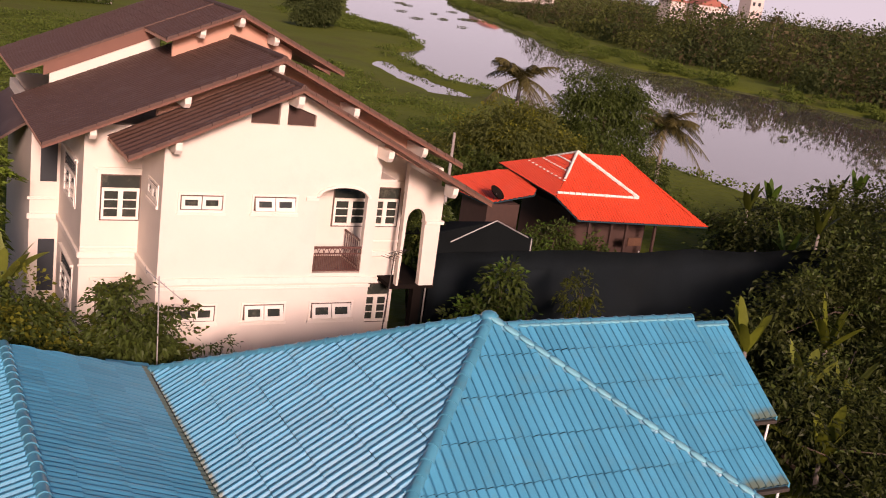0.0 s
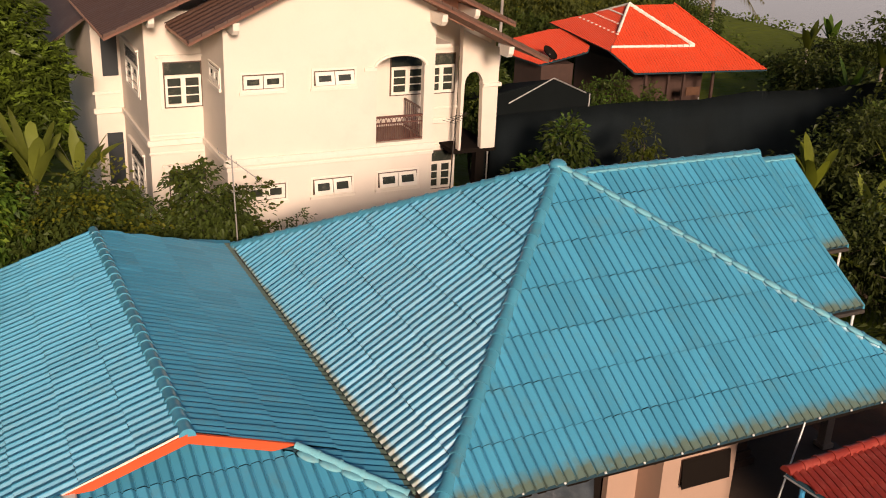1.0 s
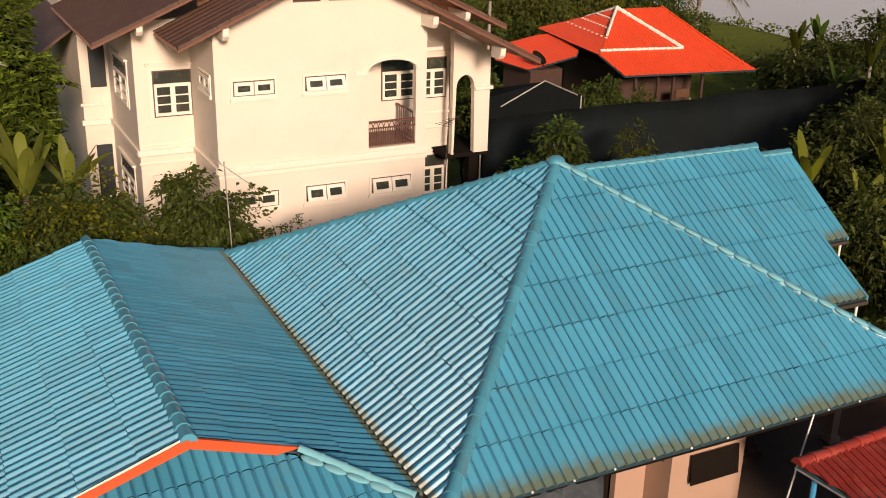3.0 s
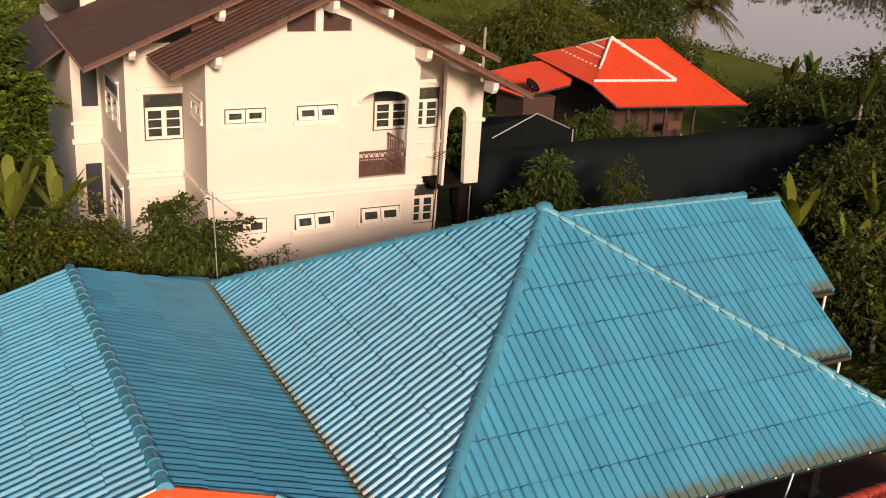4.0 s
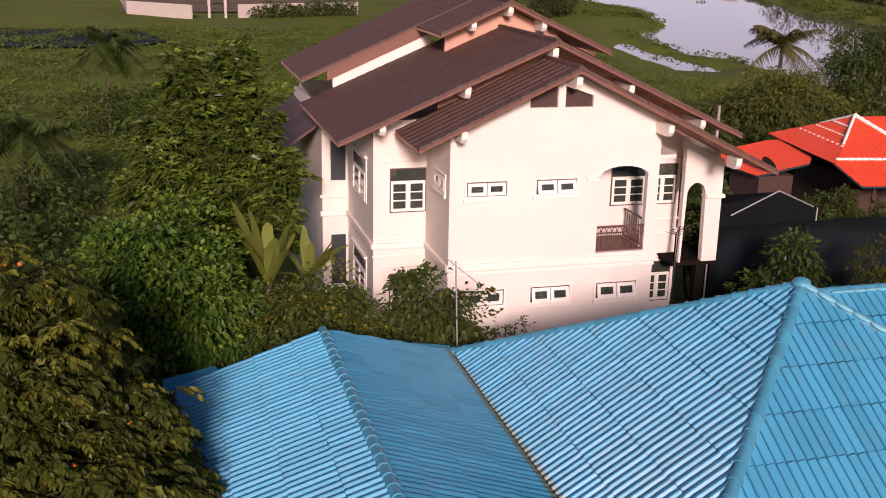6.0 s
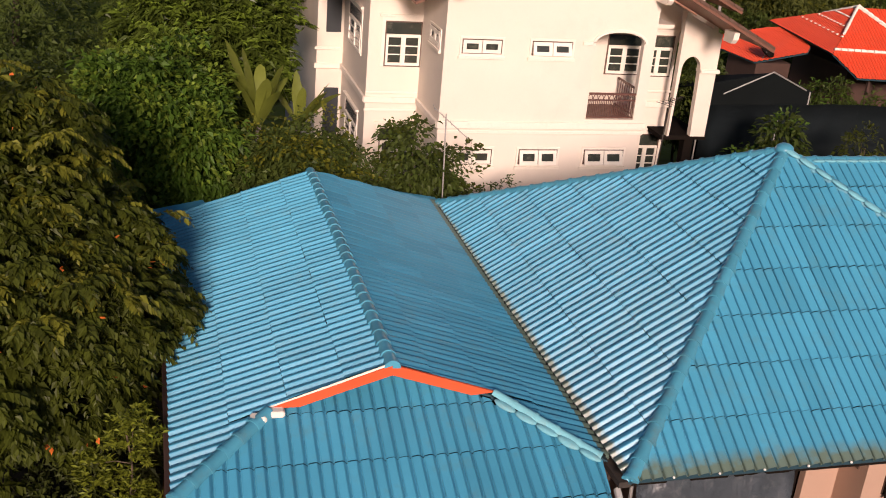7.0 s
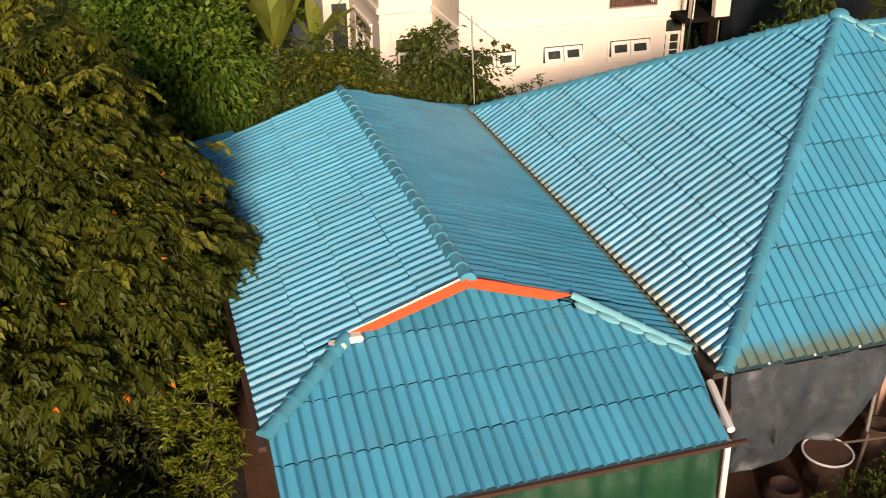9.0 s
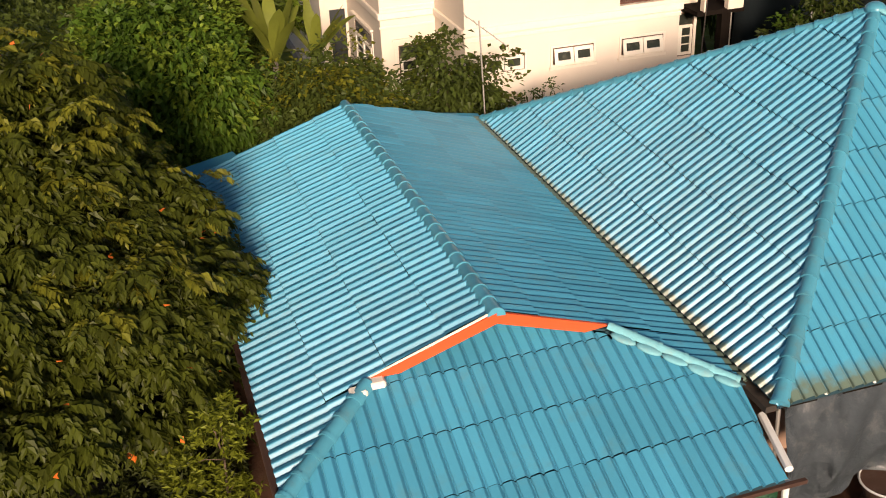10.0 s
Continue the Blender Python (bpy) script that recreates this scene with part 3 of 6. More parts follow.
def brown_roof(name, ridge_x, ridge_z, y0, y1, x0, x1, sl, sr, label, joined=True, roll=0.018, pitch=0.5):
    rf = part(name, tube(bmesh.new(), (ridge_x, y0 - 0.03, ridge_z + 0.02), (ridge_x, y1, ridge_z + 0.02), 0.09, seg=10), M_BROWN, villa, label)
    zl, zr = ridge_z - sl * (ridge_x - x0), ridge_z - sr * (x1 - ridge_x)
    tiled_face(rf, [(x0, y0, zl), (ridge_x, y0, ridge_z), (ridge_x, y1, ridge_z), (x0, y1, zl)], M_BROWN, width=pitch, length=0.36, big=roll, little=0.0, lift=0.012, tight=True, joined=joined, deck=False)
    tiled_face(rf, [(x1, y0, zr), (ridge_x, y0, ridge_z), (ridge_x, y1, ridge_z), (x1, y1, zr)], M_BROWN, width=pitch, length=0.36, big=roll, little=0.0, lift=0.012, tight=True, joined=True, deck=False)
    for (a, za), (b, zb) in (((x0, zl), (ridge_x, ridge_z)), ((ridge_x, ridge_z), (x1, zr))):
        bm = bmesh.new()
        prism(bm, [(a, y0 + 0.03, za - 0.03), (b, y0 + 0.03, zb - 0.03), (b, y1, zb - 0.03), (a, y1, za - 0.03)], (0, 0, -0.07))
        part("soffit", bm, M_SOFFIT, rf)
        bm = bmesh.new()
        prism(bm, [(a, y0 - 0.02, za + 0.03), (b, y0 - 0.02, zb + 0.03), (b, y0 - 0.02, zb - 0.11), (a, y0 - 0.02, za - 0.11)], (0, 0.045, 0))
        part("bargeboard", bm, M_FASCIA, rf)
        bm = bmesh.new()
        steps = max(2, int(math.hypot(b - a, zb - za) / 0.36))
        for k in range(steps):
            f0, f1 = k / steps, (k + 0.96) / steps
            xa, xb, za1, zb1 = a + (b - a) * f0, a + (b - a) * f1, za + (zb - za) * f0, za + (zb - za) * f1
            prism(bm, [(xa, y0 - 0.06, za1 + 0.075), (xb, y0 - 0.06, zb1 + 0.062), (xb, y0 - 0.06, zb1 - 0.02), (xa, y0 - 0.06, za1 - 0.02)], (0, 0.16, 0))
        part("verge_tiles", bm, M_BROWN, rf)
    return rf


brown_roof("front_roof", 4.4, 9.5, 15.15, 18.0, -0.1, 10.75, 0.46, 0.48, "small stepped front roof of dark-brown tiles", roll=0.055, pitch=0.8)
brown_roof("main_roof", 4.5, 10.03, 17.2, 25.0, -1.9, 10.7, 0.43, 0.46, "large dark-brown tiled gable roof")
brown_roof("upper_roof", 4.55, 10.9, 21.7, 25.0, 2.2, 8.2, 0.44, 0.45, "raised dark-brown ridge roof")
brown_roof("back_roof", 4.55, 10.9, 25.0, 31.0, -1.85, 9.0, 0.44, 0.45, "rear dark-brown tiled roof")

bm = bmesh.new()
prism(bm, [(1.3, 18.5, 8.0), (4.4, 18.5, 9.3), (7.4, 18.5, 7.9), (9.9, 18.5, 6.75), (9.9, 18.5, 7.48), (4.5, 18.5, 9.96), (1.3, 18.5, 8.58)], (0, 0.12, 0))
part("gable_wall", bm, M_SOFFIT, villa, "salmon gable boarding under the main roof")

# ---- red-roofed house ----
red = thing("red_house", (25, 30, 0), "wooden house under a bright orange-red tiled hip roof", "house")
part("wall", boxes((23.4, 28.0, 28.6, 33.0, 0, 3.0)), M_WOOD, red, "dark wooden wall")
rroof = part("roof", boxes((23, 28, 28, 33, 2.95, 3.05)), M_WOOD, red, "bright orange-red tiled roof")
e0, e1, t0, t1, bk0, bk1 = (22.33, 26.4, 3.0), (29.17, 25.45, 3.0), (24.48, 30.4, 5.35), (26.92, 30.1, 5.35), (23.4, 35.6, 3.4), (29.8, 34.9, 3.0)
fn = (Vector(e1) - Vector(e0)).cross(Vector(t0) - Vector(e0))
K, L = (21.85, 27.8, 3.0 - (fn.x * (21.85 - e0[0]) + fn.y * (27.8 - e0[1])) / fn.z), (22.5, 34.3, 3.95)
t1 = (t1[0], t1[1], 3.0 - (fn.x * (t1[0] - e0[0]) + fn.y * (t1[1] - e0[1])) / fn.z)
for f in ([e0, e1, t1, t0, K], [K, t0, L], [e1, bk1, t1], [L, t0, t1, bk1]):
    tiled_face(rroof, f, M_RED, width=0.3, length=0.5, big=0.03, little=0, joined=True, tight=True)
for k in range(30):
    r, u = 0.25 + 0.2 * (k % 3), (k // 3) / 10
    a, b = Vector(t0).lerp(Vector(K), r), Vector(t0).lerp(Vector(L), r)
    c = a.lerp(b, u)
    part("cement_patch", boxes((c.x - 0.05, c.x + 0.05, c.y - 0.05, c.y + 0.05, c.z + 0.03, c.z + 0.08)), M_WHITECAP, rroof)


# ---- windows and fittings of the white house ----
M_GLASS = material("window_glass", (0.035, 0.04, 0.032), rough=0.12, vary=0.3, scale=2.5, fine=6, bump=0, spec=0.6, stain=(0.15, 0.14, 0.10), stain_scale=3.5, stain_amount=0.6)


def facing(axis, at, out):
    """Places window coordinates (along, height, outward) on a wall that is square to x or y."""
    if axis == "y":
        return lambda u, w, d: (u, at + out * d, w)
    return lambda u, w, d: (at + out * d, u, w)


def slab(bm, place, u0, u1, w0, w1, d0, d1, tilt=0.0):
    c = []
    for d in (d0, d1):
        for u, w in ((u0, w0), (u1, w0), (u1, w1), (u0, w1)):
            c.append(bm.verts.new(place(u, w, d + tilt * (w1 - w))))
    for f in ((0, 1, 2, 3), (7, 6, 5, 4), (0, 4, 5, 1), (1, 5, 6, 2), (2, 6, 7, 3), (3, 7, 4, 0)):
        bm.faces.new([c[k] for k in f])
    return bm


def ring(bm, place, u0, u1, w0, w1, t, d0, d1, tilt=0.0):
    slab(bm, place, u0, u1, w0, w0 + t, d0 + tilt * (w1 - w0 - t), d1 + tilt * (w1 - w0 - t), tilt)
    slab(bm, place, u0, u1, w1 - t, w1, d0, d1, tilt)
    h = tilt * t
    slab(bm, place, u0, u0 + t, w0 + t, w1 - t, d0 + h, d1 + h, tilt)
    slab(bm, place, u1 - t, u1, w0 + t, w1 - t, d0 + h, d1 + h, tilt)
    return bm


def slit_window(parent, place, u0, u1, w0, w1, open_by):
    """A low window of two top-hung sashes in a dark frame with a raised surround."""
    win = part("window", ring(bmesh.new(), place, u0, u1, w0, w1, 0.035, -0.12, 0.02), M_DARKFRAME, parent, "low window of two white sashes")
    bm = bmesh.new()
    ring(bm, place, u0 - 0.06, u1 + 0.06, w0 - 0.05, w1 + 0.06, 0.06, 0.0, 0.035)
    slab(bm, place, u0 - 0.09, u1 + 0.09, w0 - 0.13, w0 - 0.05, 0.0, 0.07)
    part("surround", bm, M_TRIM, win)
    mid = (u0 + u1) / 2
    for a, b in ((u0 + 0.035, mid - 0.012), (mid + 0.012, u1 - 0.035)):
        part("sash", ring(bmesh.new(), place, a, b, w0 + 0.035, w1 - 0.035, 0.095, 0.0, 0.045, open_by), M_FRAME, win)
        part("pane", slab(bmesh.new(), place, a + 0.09, b - 0.09, w0 + 0.12, w1 - 0.12, 0.015 + open_by * 0.09, 0.022 + open_by * 0.09, open_by), M_GLASS, win)


def casement_window(parent, place, u0, u1, w0, w1, hood=True):
    """A two-leaf window of six small panes under a dark glazed transom."""
    win = part("window", ring(bmesh.new(), place, u0, u1, w0, w1, 0.04, -0.12, 0.02), M_DARKFRAME, parent, "white casement window with a dark transom")
    top = w1 - 0.30 * (w1 - w0)
    part("transom", slab(bmesh.new(), place, u0 + 0.04, u1 - 0.04, top + 0.02, w1 - 0.04, 0.004, 0.01), M_GLASS, win)
    mid = (u0 + u1) / 2
    for a, b in ((u0 + 0.04, mid), (mid, u1 - 0.04)):
        bm = bmesh.new()
        ring(bm, place, a, b, w0 + 0.04, top, 0.07, 0.0, 0.05)
        rows = [w0 + 0.11 + k * (top - w0 - 0.18) / 3 for k in (1, 2)]
        for r in rows:
            slab(bm, place, a + 0.07, b - 0.07, r - 0.016, r + 0.016, 0.0, 0.04)
        part("sash", bm, M_FRAME, win)
        lim = [w0 + 0.11, *rows, top - 0.07]
        for lo, hi in zip(lim, lim[1:]):
            part("pane", slab(bmesh.new(), place, a + 0.07, b - 0.07, lo + 0.014, hi - 0.014, 0.008, 0.014), M_GLASS, win)
    if hood:
        bm = bmesh.new()
        slab(bm, place, u0 - 0.18, u1 + 0.18, w1 + 0.14, w1 + 0.20, 0.0, 0.10)
        slab(bm, place, u0 - 0.10, u0, w0, w1 + 0.14, 0.0, 0.03)
        slab(bm, place, u1, u1 + 0.10, w0, w1 + 0.14, 0.0, 0.03)
        slab(bm, place, u0, u1, w1, w1 + 0.14, 0.0, 0.03)
        part("surround", bm, M_TRIM, win)


fr = facing("y", YF, -1)
for (a, b, lo, hi), op in zip(S1, (0.0, 0.28, 0.0, 0.25, 0.25)):
    slit_window(villa, fr, a, b, lo, hi, op)
bayp = facing("y", 18.7, -1)
casement_window(villa, bayp, -0.10, 1.035, 4.84, 6.21)
casement_window(villa, bayp, -0.10, 1.05, 1.55, 2.92)
casement_window(villa, bayp, 8.35, 9.38, 4.72, 6.06)
casement_window(villa, bayp, 8.45, 9.40, 1.42, 2.80)
balp = facing("y", 17.8, -1)
casement_window(villa, balp, 6.67, 7.85, 4.97, 6.25, hood=False)
sidep = facing("x", -0.59, -1)
casement_window(villa, sidep, 19.8, 21.9, 4.9, 6.2)
casement_window(villa, sidep, 19.8, 21.9, 1.7, 3.0)
slit_window(villa, facing("x", 1.03, -1), 16.5, 17.65, 5.9, 6.38, 0.0)
# dark sheets on the wall stand in for the shade of open doorways
for lo, hi in ((4.95, 6.3), (1.3, 3.05)):
    part("shutter", boxes((-1.18, -0.68, 22.97, 23.02, lo, hi)), M_VOID, villa, "dark sheet standing for a shaded open doorway")
# storey bands
for name, spec in (("string_course", (0.97, 7.46, YF - 0.07, YF, 3.72, 3.92)), ("string_course", (1.0, 7.42, YF - 0.035, YF, 3.56, 3.66)),
                   ("string_course", (-0.66, 0.96, 18.62, 18.7, 3.72, 3.90)), ("string_course", (-0.63, 0.98, 18.66, 18.7, 3.45, 3.52)),
                   ("string_course", (0.95, 1.03, YF, 18.6, 3.72, 3.90)), ("string_course", (-0.67, -0.59, 18.7, 23, 3.72, 3.90)),
                   ("string_course", (-1.55, -0.67, 22.92, 23.0, 3.72, 3.90)), ("string_course", (-1.55, -0.67, 22.95, 23.0, 4.35, 4.45)),
                   ("string_course", (7.46, 9.58, 18.62, 18.7, 3.72, 3.90)), ("string_course", (7.5, 9.55, 18.66, 18.7, 4.2, 4.27)),
                   ("string_course", (-0.6, 1.0, 18.67, 18.7, 4.0, 4.06))):
    part(name, boxes(spec, bevel=0.012), M_TRIM, villa)
# balcony behind the arched opening
part("balcony_floor", boxes((5.45, 7.1, YF + 0.205, 17.8, 3.92, 4.02)), M_IRON, villa, "dark brown balcony floor")
part("balcony_wall", boxes((5.3, 8.0, 17.8, 17.9, 4.0, 7.6), (5.35, 5.45, YF + 0.2, 17.8, 4.0, 7.0)), M_WHITE, villa)
part("balcony_ceiling", boxes((5.3, 8.0, YF + 0.2, 17.8, 6.75, 6.85)), M_WHITE, villa)
bm = bmesh.new()
for k in range(15):
    a0 = math.pi * k / 14
    prism_a = [(6.28 + r * math.cos(a0), 6.3 + s * math.sin(a0)) for r, s in ((0.78, 0.32), (0.86, 0.40))]
    if k:
        prism(bm, [(last[0][0], YF - 0.05, last[0][1]), (last[1][0], YF - 0.05, last[1][1]), (prism_a[1][0], YF - 0.05, prism_a[1][1]), (prism_a[0][0], YF - 0.05, prism_a[0][1])], (0, 0.055, 0))
    last = prism_a
box(bm, 5.12, 5.50, YF - 0.05, YF, 6.22, 6.32)
part("arch_moulding", bm, M_TRIM, villa)
railing = part("railing", boxes((5.52, 7.04, YF + 0.02, YF + 0.07, 4.76, 4.82)), M_IRON, villa, "brown wrought-iron balcony railing")
for z in (4.58, 4.06):
    part("rail", boxes((5.52, 7.04, YF + 0.03, YF + 0.06, z, z + 0.04)), M_IRON, railing)
for k in range(26):
    x = 5.55 + k * 0.0585
    bm = bmesh.new()
    tube(bm, (x, YF + 0.045, 4.08), (x, YF + 0.045, 4.6), 0.012, seg=5)
    part("baluster", bm, M_IRON, railing)
for k in range(9):
    x = 5.60 + k * 0.17
    bm = bmesh.new()
    for j in range(8):
        a, b2 = math.pi * j / 8, math.pi * (j + 1) / 8
        tube(bm, (x + 0.075 * math.cos(a), YF + 0.045, 4.62 + 0.14 * math.sin(a)), (x + 0.075 * math.cos(b2), YF + 0.045, 4.62 + 0.14 * math.sin(b2)), 0.012, seg=4)
    part("scroll", bm, M_IRON, railing)
srail = part("railing", boxes((7.13, 7.17, YF + 0.25, 17.7, 4.86, 4.92)), M_IRON, villa, "brown side railing")
part("rail", boxes((7.135, 7.165, YF + 0.25, 17.7, 4.06, 4.1)), M_IRON, srail)
for k in range(9):
    y = YF + 0.3 + k * 0.16
    bm = bmesh.new()
    tube(bm, (7.15, y, 4.08), (7.15, y, 4.88), 0.013, seg=5)
    part("baluster", bm, M_IRON, srail)
# purlin ends under the eaves
for x, y0, y1, z in ((1.19, 15.22, 16.05, 7.72), (4.40, 15.22, 16.05, 9.12), (7.25, 15.22, 16.05, 7.74), (9.49, 15.22, 15.8, 6.72),
                     (-0.60, 17.28, 18.7, 7.62), (1.87, 17.28, 18.7, 8.62), (4.47, 17.28, 18.7, 9.70), (6.93, 17.28, 18.7, 8.60), (9.38, 17.28, 18.7, 7.52),
                     (3.36, 21.8, 22.6, 10.15), (4.6, 21.8, 22.6, 10.62), (5.79, 21.8, 22.6, 10.13)):
    bm = bmesh.new()
    prism(bm, [(x - 0.085, y0, z + 0.15), (x - 0.085, y0 + 0.03, z - 0.06), (x - 0.085, y0 + 0.14, z - 0.18), (x - 0.085, y1, z - 0.18), (x - 0.085, y1, z + 0.15)], (0.17, 0, 0))
    part("purlin_end", bm, M_TRIM, villa)
# wall that shows between the main and rear roofs
bm = bmesh.new()
prism(bm, [(-0.75, 25.02, 7.7), (2.75, 25.02, 9.2), (2.75, 25.02, 9.66), (-0.75, 25.02, 8.12)], (0, 0.12, 0))
part("clerestory_wall", bm, M_WHITE, villa, "white strip of wall between the roofs")
bm = bmesh.new()
prism(bm, [(-0.95, 24.98, 8.03), (2.75, 24.98, 9.66), (2.75, 24.98, 10.0), (-0.95, 24.98, 8.38)], (0, 0.16, 0))
part("fascia", bm, M_FASCIA, villa)
bm = bmesh.new()
prism(bm, [(2.6, 22.6, 9.1), (4.55, 22.6, 9.95), (6.6, 22.6, 9.0), (6.6, 22.6, 9.8), (4.55, 22.6, 10.75), (2.6, 22.6, 9.9)], (0, 0.12, 0))
part("gable_wall", bm, M_SOFFIT, villa)
# veranda with the arched openings
part("veranda_wall", pierced([(9.08, 3.05), (9.15, 3.05), (9.2, 5.2)] + [(9.525 - 0.325 * math.cos(math.pi * k / 10), 5.22 + 0.42 * math.sin(math.pi * k / 10)) for k in range(11)] + [(9.9, 3.05), (10.42, 3.05), (10.42, 6.35), (9.08, 7.0)], [], lambda u, w: (u, 17.6, w), (0, 0.22, 0)), M_WHITE, villa, "white veranda wall with an arched opening")
part("capital", boxes((9.86, 10.52, 17.53, 17.9, 5.12, 5.24), bevel=0.015), M_TRIM, villa)
# slab and column are coloured near-black for the shade under the veranda
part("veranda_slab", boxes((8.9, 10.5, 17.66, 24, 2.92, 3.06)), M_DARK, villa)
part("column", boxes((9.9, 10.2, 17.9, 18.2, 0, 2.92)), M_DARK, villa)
part("veranda_side", pierced([(18.0, 3.05), (18.0, 6.9), (24, 6.9), (24, 3.05), (23.5, 3.05)] + [(21.0 + 2.5 * math.cos(math.pi * k / 10), 5.0 + 0.6 * math.sin(math.pi * k / 10)) for k in range(11)] + [(18.5, 3.05)], [], lambda u, w: (10.3, u, w), (0.18, 0, 0)), M_WHITE, villa)
part("lean_roof", prism(bmesh.new(), [(-1.4, 23.4, 6.9), (-3.7, 23.4, 5.3), (-3.7, 30, 5.3), (-1.4, 30, 6.9)], (0, 0, -0.1)), M_BROWN, villa, "low brown side roof")
part("plinth", boxes((-1.6, 9.6, 16.0, 30.1, -0.3, 0.31)), M_CONCRETE, villa)

# ---- red house fittings ----
for a, b, w in ((t0, (26.25, 27.32, 3.82), 0.10), ((21.98, 27.95, 3.84), (26.25, 27.32, 3.82), 0.075), (t0, (22.84, 28.73, 4.35), 0.08), (t0, (24.2, 32.6, 4.6), 0.07), (t1, (28.6, 26.0, 3.25), 0.04)):
    a, b = Vector(a) + Vector((0, 0, 0.09)), Vector(b) + Vector((0, 0, 0.09))
    count = max(2, int((b - a).length / 0.3))
    for k in range(count):
        bm = bmesh.new()
        tube(bm, a + (b - a) * (k / count), a + (b - a) * ((k + 0.92) / count), w * random.uniform(0.8, 1.1), w * 0.8, seg=6)
        part("ridge_cap", bm, M_WHITECAP if w > 0.05 else M_RED, rroof)
lowred = thing("red_shed", (20.5, 32, 0), "low side shed with a faded orange-red tiled roof", "shed")
part("wall", boxes((20.2, 22.0, 31.0, 33.6, 0, 2.55)), M_WOOD, lowred, "dark wooden wall")
lr = part("roof", boxes((20.2, 22.0, 31.2, 33.4, 2.5, 2.56)), M_WOOD, lowred)
tiled_face(lr, [(20.0, 30.88, 2.6), (19.79, 33.72, 2.6), (20.37, 35.25, 2.93), (22.08, 33.72, 3.7), (22.6, 32.8, 3.92), (22.13, 29.92, 3.59), (21.76, 29.53, 3.4)], M_RED, width=0.3, length=0.5, big=0.03, little=0, joined=True, tight=True)
for k, (x, w) in enumerate(((23.3, 0.12), (24.6, 0.1), (25.5, 0.1), (27.2, 0.12))):
    part("post", boxes((x, x + w, 26.9, 27.02, 0, 3.0)), M_WOOD, red)
part("curtain", boxes((25.9, 26.7, 27.1, 27.15, 1.6, 2.0)), M_SOIL, red, "faded cloth hung in the doorway")


# ---- plants ----
def leaf_mesh(name, pos, way, size, mat, parent=None, width=0.36, droop=0.35, smooth_kind=""):
    """Many single leaves as one mesh: each is a folded, pointed blade."""
    n = len(pos)
    way = way / (np.linalg.norm(way, axis=1, keepdims=True) + 1e-9)
    up = np.tile([0.0, 0.0, 1.0], (n, 1)) + np.random.normal(0, 0.45, (n, 3))
    side = np.cross(way, up)
    side /= np.linalg.norm(side, axis=1, keepdims=True) + 1e-9
    nor = np.cross(side, way)
    L = (size * np.random.uniform(0.7, 1.25, n))[:, None]
    mid = pos + way * L * 0.45
    tip = pos + way * L - np.array([0, 0, 1.0]) * L * droop
    left = mid + side * L * width * 0.5 + nor * L * 0.03
    right = mid - side * L * width * 0.5 + nor * L * 0.03
    verts = np.stack([pos, left, tip, right], 1).reshape(-1, 3)
    base = np.arange(n)[:, None] * 4
    faces = np.concatenate([base + [0, 1, 2], base + [0, 2, 3]], 1).reshape(-1, 3)
    return mesh_part(name, verts.tolist(), faces.tolist(), mat, parent)


def crown_points(lobes, count, seed, inner=0.55, rough=0.35):
    """Points near the uneven skin of several lobes, with the way out of each."""
    rng = np.random.default_rng(seed)
    lobes = np.array(lobes, float)
    wts = (lobes[:, 3] * lobes[:, 4] + lobes[:, 4] * lobes[:, 5] + lobes[:, 3] * lobes[:, 5])
    pick = rng.choice(len(lobes), count, p=wts / wts.sum())
    d = rng.normal(0, 1, (count, 3))
    d /= np.linalg.norm(d, axis=1, keepdims=True)
    wob = np.sin(d[:, 0] * 4.3 + pick * 1.7 + seed) * np.cos(d[:, 1] * 5.1 + seed * 2) + np.sin(d[:, 2] * 6.3 + d[:, 0] * 3.0 + pick) * 0.7
    r = (inner + (1 - inner) * rng.uniform(0, 1, count) ** 0.6) * (1 + rough * 0.35 * wob)
    p = lobes[pick, :3] + d * lobes[pick, 3:] * r[:, None]
    return p, d


def crown(parent, lobes, sprigs, leaves, size, mat, seed, droop=0.35, width=0.36, hang=0.2, spread=0.8, inner=0.55, rough=0.35, name="crown", floor=None, clump=None, whorl=False):
    """Leaves in sprays: each spray is a flattish, hanging pad of many leaves."""
    rng = np.random.default_rng(seed + 5)
    np.random.seed(seed)
    p, d = crown_points(lobes, sprigs, seed, inner, rough)
    if floor is not None:
        keep = p[:, 2] > floor
        p, d = p[keep], d[keep]
    reach = size * 0.35 if clump is None else clump
    off = rng.normal(0, 1, (len(p) * leaves, 3)) * np.array([reach, reach, reach * (1.0 if clump is None else 0.45)])
    if clump is not None:
        off[:, 2] -= 0.55 * np.hypot(off[:, 0], off[:, 1]) * (0.4 + hang)
    way = np.repeat(d, leaves, 0) + rng.normal(0, spread, (len(off), 3)) + np.array([0, 0, -hang])
    if clump is not None:
        way += off / reach * 0.8
    if whorl:
        turn = rng.uniform(0, 2 * math.pi, len(off))
        way = np.repeat(d, leaves, 0) * 0.45 + np.stack([np.cos(turn), np.sin(turn), rng.normal(0.1, 0.25, len(off)) - hang], 1)
    return leaf_mesh(name, np.repeat(p, leaves, 0) + off, way, size, mat, parent, width, droop)


